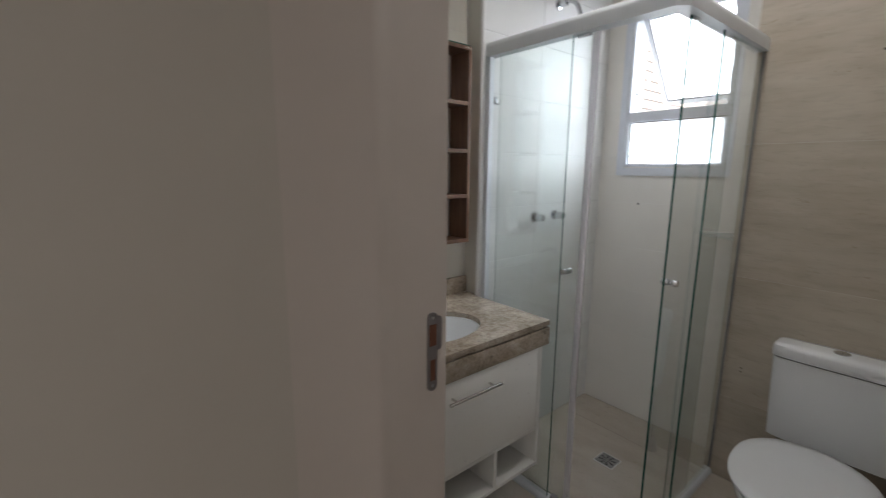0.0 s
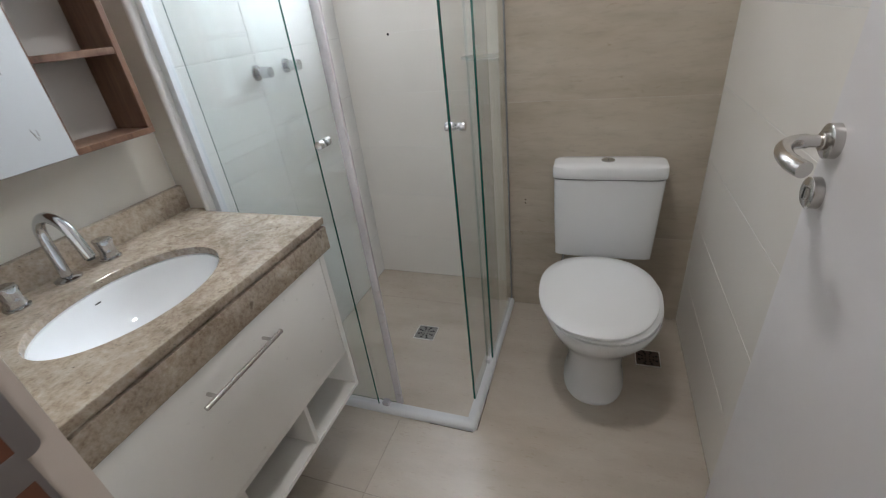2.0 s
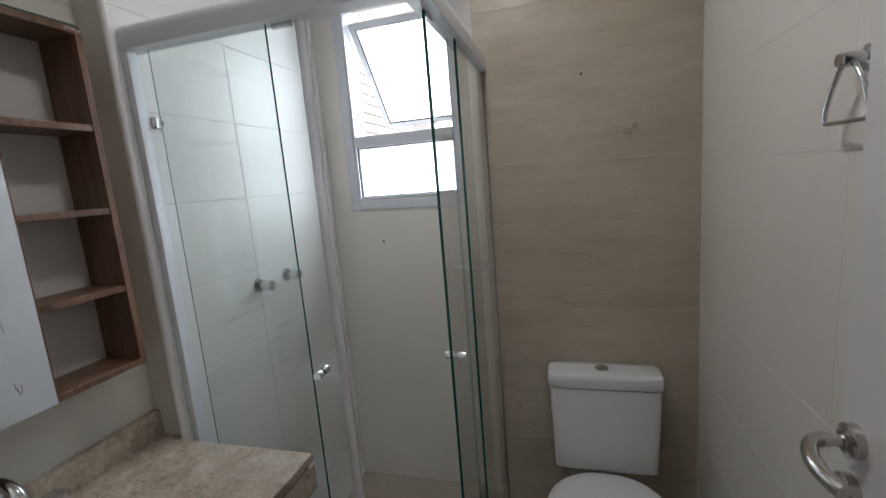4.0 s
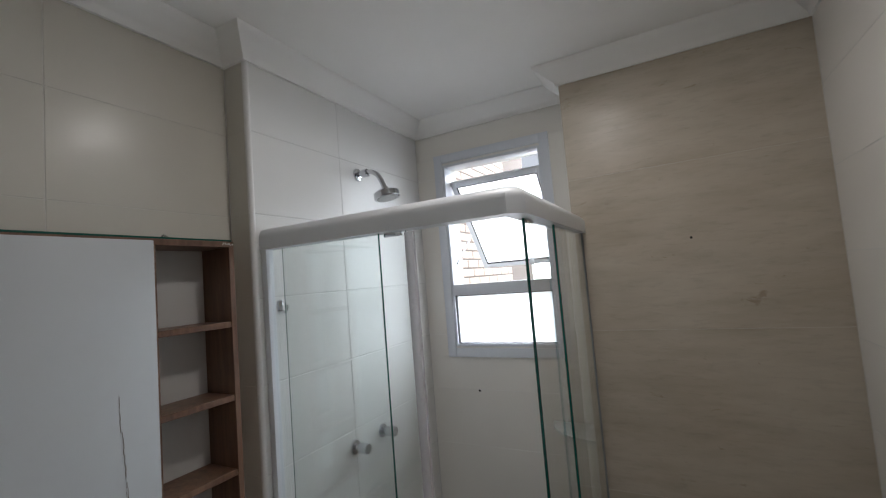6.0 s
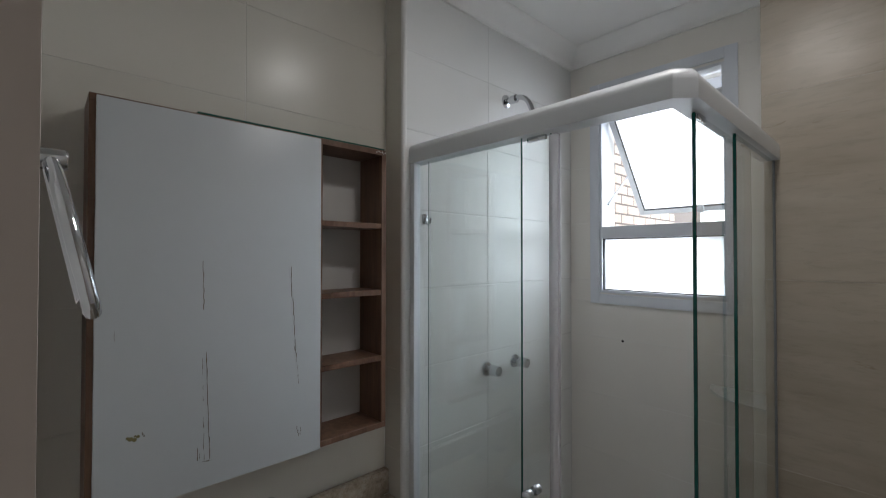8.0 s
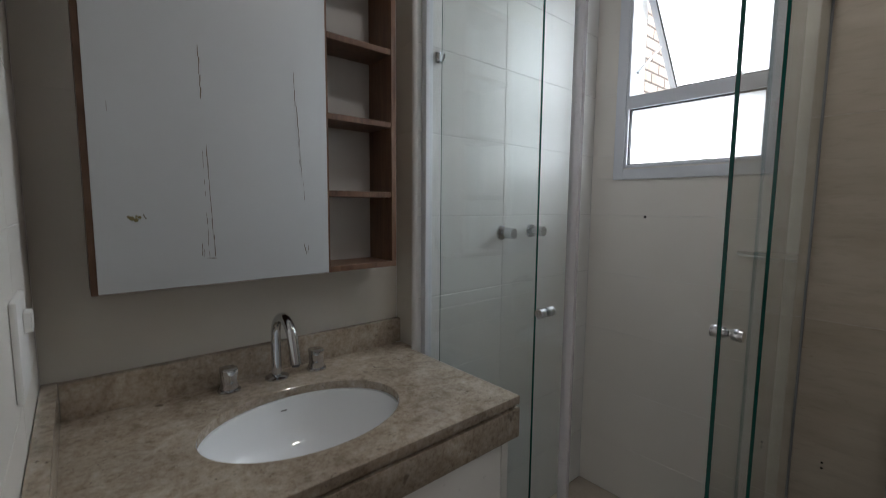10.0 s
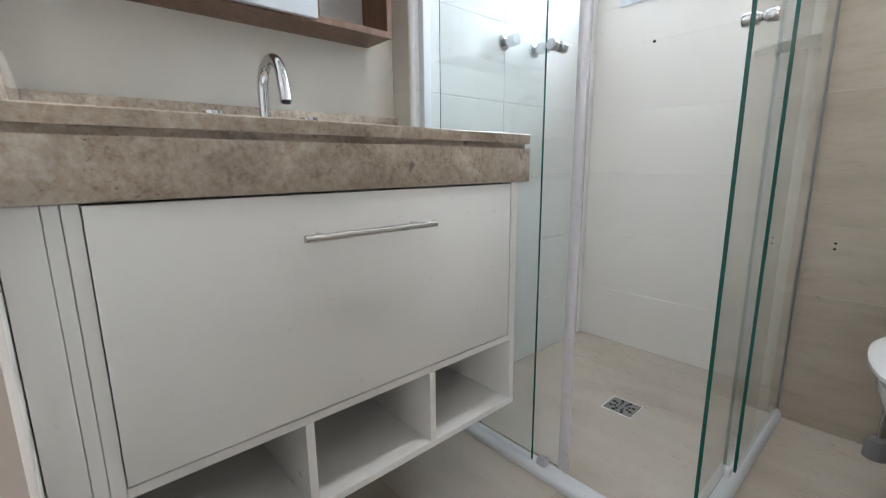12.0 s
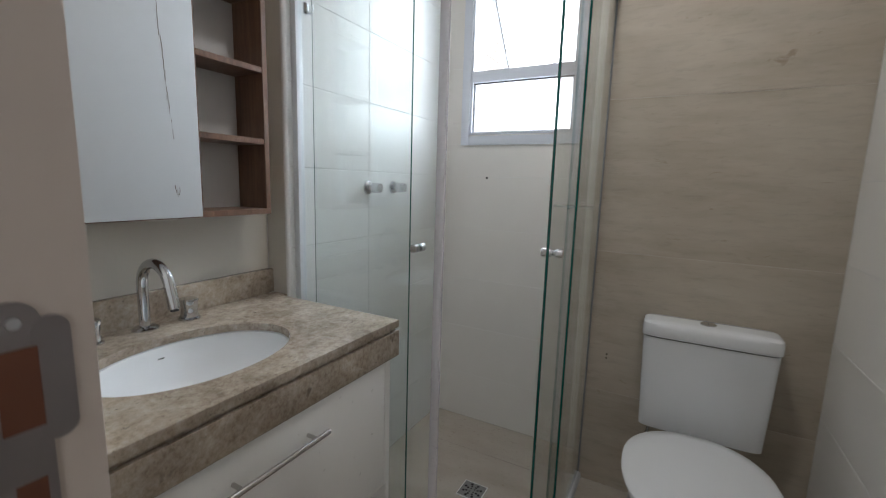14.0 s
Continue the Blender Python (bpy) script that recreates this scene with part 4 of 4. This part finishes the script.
DIRT = smooth_white("dark_joint_dirt", (0.07, 0.055, 0.045), 0.9, dirt=0.5)
torn = random.Random(9)
for k in range(7):
    x = 1.118 + 0.0052 * k
    z = 2.0235 + torn.uniform(-0.003, 0.003)
    part("torn_sticker", bm_box(x, x + torn.uniform(0.002, 0.004), UY0 - 0.0006, UY0 + 0.0002, z, z + torn.uniform(0.002, 0.006)), SWITCHPLASTIC, upper, smooth=False)

# ---- toilet ----
TX1, TYC = 2.094, 0.284
toilet = thing("toilet", (1.75, TYC, 0), "white porcelain close-coupled toilet with its seat lid down", "toilet")


def oval(cx, cy, front, back, half, z, n=48, sq=2.25):
    pts = []
    for k in range(n):
        a = 2 * math.pi * k / n
        c, s = math.cos(a), math.sin(a)
        r = back if c > 0 else front
        pts.append(Vector((cx + r * math.copysign(abs(c) ** (2 / sq), c), cy + half * math.copysign(abs(s) ** (2 / sq), s), z)))
    return pts


rows = [oval(1.665, TYC, 0.168, 0.20, 0.118, 0.0005), oval(1.665, TYC, 0.168, 0.20, 0.118, 0.012), oval(1.668, TYC, 0.155, 0.20, 0.108, 0.03),
        oval(1.675, TYC, 0.150, 0.21, 0.104, 0.12), oval(1.68, TYC, 0.160, 0.22, 0.112, 0.19), oval(1.68, TYC, 0.195, 0.23, 0.140, 0.25),
        oval(1.68, TYC, 0.240, 0.24, 0.176, 0.30), oval(1.68, TYC - 0.006, 0.272, 0.26, 0.200, 0.345), oval(1.68, TYC - 0.006, 0.289, 0.27, 0.211, 0.380),
        oval(1.68, TYC - 0.006, 0.288, 0.268, 0.210, 0.396), oval(1.68, TYC, 0.262, 0.25, 0.182, 0.400)]
part("bowl", bm_loft(rows), PORCELAIN, toilet)


def rbox(cx, cy, hx, hy, z, sq=7, n=64):
    pts = []
    for k in range(n):
        a = 2 * math.pi * k / n
        c, s = math.cos(a), math.sin(a)
        pts.append(Vector((cx + hx * math.copysign(abs(c) ** (2 / sq), c), cy + hy * math.copysign(abs(s) ** (2 / sq), s), z)))
    return pts


TH = 0.072
rows = [rbox(TX1 - TH + 0.012, TYC, TH - 0.018, 0.186, 0.384), rbox(TX1 - TH + 0.006, TYC, TH - 0.009, 0.197, 0.394), rbox(TX1 - TH + 0.003, TYC, TH - 0.006, 0.205, 0.58), rbox(TX1 - TH, TYC, TH - 0.003, 0.2100, 0.749)]
tank = part("tank", bm_loft(rows), PORCELAIN, toilet)
rows = [rbox(TX1 - TH, TYC, TH - 0.001, 0.2130, 0.753), rbox(TX1 - TH, TYC, TH + 0.001, 0.2150, 0.756), rbox(TX1 - TH, TYC, TH, 0.2150, 0.790), rbox(TX1 - TH, TYC, TH - 0.003, 0.212, 0.800), rbox(TX1 - TH, TYC, TH - 0.012, 0.202, 0.806), rbox(TX1 - TH, TYC, 0.03, 0.1, 0.809)]
lid = part("tank_lid", bm_loft(rows), PORCELAIN, toilet)
part("tank_gap", bm_loft([rbox(TX1 - TH, TYC, TH - 0.0055, 0.2075, 0.7485), rbox(TX1 - TH, TYC, TH - 0.0055, 0.2075, 0.7525)]), RUBBER, toilet)
btn = part("flush_button", bm_lathe([(0.026, 0.0), (0.026, 0.004), (0.023, 0.006), (0, 0.006)], (TX1 - TH, TYC + 0.004, 0.8075), (0, 0, 1), 36), CHROME, toilet, "round chrome dual flush button")
part("flush_button_split", bm_box(TX1 - TH - 0.021, TX1 - TH + 0.021, TYC + 0.0033, TYC + 0.0047, 0.8134, 0.8139), RUBBER, btn)
seat = part("seat", bm_loft([oval(1.675, TYC - 0.007, 0.280, 0.20, 0.198, 0.402), oval(1.675, TYC - 0.007, 0.287, 0.21, 0.205, 0.408), oval(1.675, TYC - 0.007, 0.287, 0.21, 0.205, 0.415), oval(1.675, TYC - 0.007, 0.280, 0.2, 0.197, 0.4195)]), SEATPLASTIC, toilet, "white plastic seat")
part("seat_lid", bm_loft([oval(1.675, TYC + 0.013, 0.280, 0.208, 0.200, 0.4225), oval(1.675, TYC + 0.013, 0.292, 0.220, 0.211, 0.428), oval(1.675, TYC + 0.013, 0.292, 0.220, 0.211, 0.435), oval(1.675, TYC + 0.013, 0.283, 0.212, 0.203, 0.4415), oval(1.675, TYC + 0.013, 0.24, 0.18, 0.165, 0.4445), oval(1.675, TYC + 0.013, 0.12, 0.1, 0.09, 0.447)]), SEATPLASTIC, toilet, "white plastic seat lid, closed")
for y in (TYC - 0.075, TYC + 0.075):
    part("seat_hinge", bm_tube([(1.888, y - 0.016, 0.4125), (1.888, y + 0.016, 0.4125)], 0.0095, 16), SEATPLASTIC, toilet)

supply = thing("water_supply", (2.06, 0.50, 0.0), "grey plastic floor cup with the chrome supply pipe of the toilet", "supply pipe")
part("floor_cup", bm_lathe([(0.030, 0.0), (0.028, 0.028), (0.022, 0.055), (0.012, 0.06), (0, 0.06)], (2.05, 0.465, 0.001), (0, 0, 1), 28), smooth_white("grey_plastic_cup", (0.22, 0.22, 0.23), 0.4), supply)
part("pipe", bm_tube([(2.05, 0.465, 0.055), (2.05, 0.463, 0.2), (2.045, 0.45, 0.32), (2.04, 0.44, 0.405)], 0.006, 12), CHROME, supply)


# ---- small wall things ----
def towel_ring(at, out, along, label, r=0.0045, drop=0.13, wide=0.075, material=CHROME, reach=0.05, lean=0.0):
    """at: on the wall; out: away from it; along: level, in the wall."""
    a, o, l = Vector(at), Vector(out), Vector(along)
    t = thing("towel_ring", at, label, "towel ring")
    part("rose", bm_lathe([(0.022, 0.0), (0.021, 0.006), (0.012, 0.010), (0.012, reach), (0.010, reach + 0.003), (0, reach + 0.003)], a + o * 0.0003, o, 30), material, t)
    c = a + o * (reach - 0.012)
    z = Vector((0, 0, 1))
    pts = [c - l * 0.0 + z * 0.0]
    loop = []
    shape = [(0.0, 0.0), (0.35, -0.12), (0.72, -0.45), (0.96, -0.80), (0.98, -0.93), (0.86, -1.0), (0.5, -1.0), (0.0, -1.0)]
    for s, h in shape:
        loop.append(c + l * wide * s + z * drop * h - o * lean * h)
    for s, h in reversed(shape[:-1]):
        loop.append(c - l * wide * s + z * drop * h - o * lean * h)
    part("ring", bm_tube(loop, r, 12), material, t)
    return t


towel_ring((1.215, SY, 1.745), (0, 1, 0), (1, 0, 0), "chrome towel ring on the white tiles behind the door", drop=0.10, wide=0.062, reach=0.042)
ACRYL = mat("clear_acrylic", (0.86, 0.87, 0.87), 0.12)
ACRYL.node_tree.nodes["Principled BSDF"].inputs["Transmission Weight"].default_value = 0.55
towel_ring((WX, 1.06, 1.815), (1, 0, 0), (0, 1, 0), "chrome towel ring on the wall beside the vanity", r=0.008, drop=0.165, wide=0.075, reach=0.045, lean=0.034)

switch = thing("light_switch", (WX, 1.32, 1.15), "white light switch plate on the wall beside the vanity", "light switch")
sp_ = part("plate", bm_box(WX + 0.0003, WX + 0.009, 1.262, 1.385, 1.080, 1.225, 0.003), SWITCHPLASTIC, switch)
part("rocker", bm_box(WX + 0.009, WX + 0.019, 1.325, 1.360, 1.168, 1.198, 0.002), SWITCHPLASTIC, sp_)


def bored_hole(at, axis, r, label):
    h = thing("drilled_hole", at, label, "screw hole")
    part("plug", bm_lathe([(r, 0.0), (r * 0.9, 0.0008), (0, 0.0008)], Vector(at) + Vector(axis) * 0.0006, axis, 14), DARKHOLE, h)


bored_hole((SX, 1.291, 1.320), (-1, 0, 0), 0.006, "dark drilled hole in the cream tiles under the window")
for x, y, z, r in ((EX, 0.629, 0.595, 0.0035), (EX, 0.629, 0.578, 0.0035), (EX, 0.332, 1.954, 0.0045)):
    bored_hole((x, y, z), (-1, 0, 0), r, "small dark screw hole in the wood-look tiles")

def crack(points, name, parent, material, r):
    rg = random.Random(len(points) + int(points[0][0] * 100))
    line = []
    for a, b in zip(points, points[1:]):
        for k in range(6):
            f = k / 6
            line.append((a[0] + (b[0] - a[0]) * f + rg.uniform(-0.0012, 0.0012), a[1] + (b[1] - a[1]) * f + rg.uniform(-0.0012, 0.0012), 0.0003))
    line.append((*points[-1][:2], 0.0003))
    part(name, bm_tube(line, [r * rg.uniform(0.4, 1.2) for _ in line], 6, ratio=0.3), material, parent)


crack([(RX - 0.026, RY + 0.16), (RX - 0.028, RY + 0.05), (RX - 0.027, RY - 0.012)], "joint_dirt", enclosure, DIRT, 0.0022)
crack([(RX - 0.012, RY - 0.027), (RX + 0.06, RY - 0.0275), (RX + 0.19, RY - 0.026)], "joint_dirt", enclosure, DIRT, 0.0018)

# ceiling fittings
cl = thing("ceiling_lamp", (1.3, 0.65, CEIL), "round white ceiling lamp, switched on", "ceiling lamp")
part("body", bm_lathe([(0.12, 0.0), (0.12, 0.022), (0.112, 0.026), (0.0, 0.026)], (1.3, 0.65, CEIL - 0.0003), (0, 0, -1), 48), WHITEALU, cl)
part("diffuser", bm_lathe([(0.108, 0.0), (0.104, 0.010), (0.0, 0.014)], (1.3, 0.65, CEIL - 0.0263), (0, 0, -1), 48), DIFFUSER, cl)
dl = thing("recessed_downlight", (0.9, 1.42, CEIL), "square recessed downlight with a green-grey glass, switched off", "downlight")
part("frame", ring_flat(0.82, 0.999, 1.32, 1.499, CEIL - 0.012, CEIL - 0.0003, 0.024), STEEL, dl)
part("glass", bm_box(0.8445, 0.9745, 1.3445, 1.4745, CEIL - 0.008, CEIL - 0.001), GREENGLASS, dl)


# ---- tiles, planks and bricks ----
def cuts(lo, hi, first, step):
    """The joints of a row of pieces between lo and hi, with one joint at first."""
    k = math.ceil((lo - first) / step - 1e-6)
    out = [lo]
    while first + k * step < hi - 0.004:
        if first + k * step > lo + 0.004:
            out.append(first + k * step)
        k += 1
    return out + [hi]


shared = {}


def piece_mesh(w, h, d, bev, material):
    """A tile in its own plane: w along x, h along z, its face at y = 0, its body behind."""
    key = (round(w, 4), round(h, 4), d, material.name)
    if key not in shared:
        me = bpy.data.meshes.new("tile")
        b = bmesh.new()
        w2, h2 = w / 2, h / 2
        back = [b.verts.new((x, d, z)) for x, z in ((-w2, -h2), (w2, -h2), (w2, h2), (-w2, h2))]
        side = [b.verts.new((x, bev, z)) for x, z in ((-w2, -h2), (w2, -h2), (w2, h2), (-w2, h2))]
        face = [b.verts.new((x, 0, z)) for x, z in ((-w2 + bev, -h2 + bev), (w2 - bev, -h2 + bev), (w2 - bev, h2 - bev), (-w2 + bev, h2 - bev))]
        for lo_, hi_ in ((back, side), (side, face)):
            for k in range(4):
                b.faces.new((lo_[k], lo_[(k + 1) % 4], hi_[(k + 1) % 4], hi_[k]))
        b.faces.new(face)
        bmesh.ops.recalc_face_normals(b, faces=b.faces)
        for f in b.faces:
            if f.normal.y > 0.9:
                f.normal_flip()
        b.to_mesh(me)
        b.free()
        me.materials.append(material)
        shared[key] = me
    return shared[key]


def clad(parent, origin, along, up, normal, us, vs, material, gap=0.0018, depth=0.0075, name="tile", hole=None, bev=0.0009, sink=0.0):
    """Lays pieces on the plane through origin; us and vs are the joints along it and up it."""
    o, a, u, n = Vector(origin), Vector(along), Vector(up), Vector(normal)
    base = Matrix((a if a.cross(-n).dot(u) > 0 else -a, -n, u)).transposed().to_4x4()
    for u0, u1 in zip(us, us[1:]):
        for v0, v1 in zip(vs, vs[1:]):
            rects = [(u0, u1, v0, v1)]
            if hole and u0 < hole[1] and u1 > hole[0] and v0 < hole[3] and v1 > hole[2]:
                h0, h1, k0, k1 = hole
                rects = [(u0, u1, v0, k0), (u0, u1, k1, v1), (u0, h0, max(v0, k0), min(v1, k1)), (h1, u1, max(v0, k0), min(v1, k1))]
                rects = [r for r in rects if r[1] - r[0] > 0.006 and r[3] - r[2] > 0.006]
            for a0, a1, b0, b1 in rects:
                gu, gv = gap if isinstance(gap, tuple) else (gap, gap)
                ob = new(name, piece_mesh(a1 - a0 - gu, b1 - b0 - gv, depth, bev, material))
                place = o + a * (a0 + a1) / 2 + u * (b0 + b1) / 2
                ob.matrix_world = Matrix.Translation(place) @ base
                ob.parent = parent


TZ = 0.2687
ZS = cuts(0.0, CEIL - 0.002, 1.594, TZ)
X, Y, Z = (1, 0, 0), (0, 1, 0), (0, 0, 1)
clad(wall_shower, (0, SHY, 0), X, Z, (0, -1, 0), cuts(PX + 0.001, SX - 0.001, 1.675, 0.65), ZS, SHOWERTILE, gap=0.0018, bev=0.0018)
LOWZ = [0.0] + [z for z in ZS if 1.2 < z < 1.9]
clad(wall_north, (0, NY, 0), X, Z, (0, -1, 0), [WX + 0.001, PX - 0.001], LOWZ, CREAMTILE, gap=(0.0012, 0.0002), bev=0.0003)
clad(wall_north, (0, NY, 0), X, Z, (0, -1, 0), cuts(WX + 0.001, PX - 0.001, 0.777, 0.975), [LOWZ[-1]] + [z for z in ZS if z >= 1.9], CREAMTILE, gap=(0.0012, 0.0008), bev=0.0005)
clad(wall_shower, (PX, 0, 0), Y, Z, (-1, 0, 0), [SHY + 0.001, NY - 0.001], ZS, CREAMTILE, gap=(0.0008, 0.0002), bev=0.0004)
clad(wall_window, (SX, 0, 0), Y, Z, (-1, 0, 0), [STEPY + 0.001, SHY - 0.001], ZS, WINDOWTILE, hole=(WY0 - 0.04, WY1 + 0.04, WZ0 - 0.045, WZ1 + 0.045), gap=(0.0004, 0.0015), bev=0.0007)
clad(wall_step, (0, STEPY, 0), X, Z, (0, 1, 0), [EX + 0.0015, SX - 0.001], ZS, WINDOWTILE)
clad(wall_south, (0, SY, 0), X, Z, (0, 1, 0), cuts(WX + 0.001, EX - 0.001, 1.255, 0.975), cuts(0.0, CEIL - 0.002, 1.060, TZ), TILE, gap=(0.0003, 0.0026), bev=0.0006)
clad(wall_west, (WX, 0, 0), Y, Z, (1, 0, 0), cuts(DY1 + 0.037, NY - 0.001, 1.34, 0.325), ZS, WINDOWTILE)
clad(wall_west, (WX, 0, 0), Y, Z, (1, 0, 0), [DY0 - 0.037 + 0.0, DY1 + 0.037], cuts(DTOP + 0.036, CEIL - 0.002, 2.400, TZ), TILE)
clad(wall_east, (EX, 0, 0), Y, Z, (-1, 0, 0), [SY + 0.001, STEPY - 0.0005], cuts(0.0, CEIL - 0.002, 1.63, 0.60), WOODTILE, gap=0.0007, bev=0.0006)

# floor pieces lie a hair over the screed
clad(floor, (0, 0, 0), X, Y, Z, [HX + 0.001, 0.95], [SY + 0.001, 1.0, NY - 0.001], FLOORTILE, gap=0.002, depth=0.008, name="floor_tile")
clad(floor, (0, 0, 0), X, Y, Z, [0.95, RX], [1.0, NY - 0.001], FLOORTILE, gap=0.002, depth=0.008, name="floor_tile")
bm = bm_box(0.951, EX - 0.002, SY + 0.001, RY, -0.008, 0.0)
bm_box(0.951, RX, RY, 0.999, -0.008, 0.0, bm=bm)
part("floor_tile", bm, FLOORTILE, floor, smooth=False)
clad(sf, (0, 0, 0), X, Y, Z, [RX, 2.03, SX - 0.001], [RY + 0.001, SHY - 0.001], FLOORTILE, gap=0.002, depth=0.008, name="floor_tile")

# bricks of the wing outside
for row in range(27):
    z0 = 1.50 + 0.075 * row
    clad(facade, (0, 1.90, 0), X, Z, (0, -1, 0), cuts(2.75, 4.75, 2.75 + (0.11 if row % 2 else 0.0), 0.22), [z0, z0 + 0.075], BRICK, gap=0.010, depth=0.02, name="brick", bev=0.003)
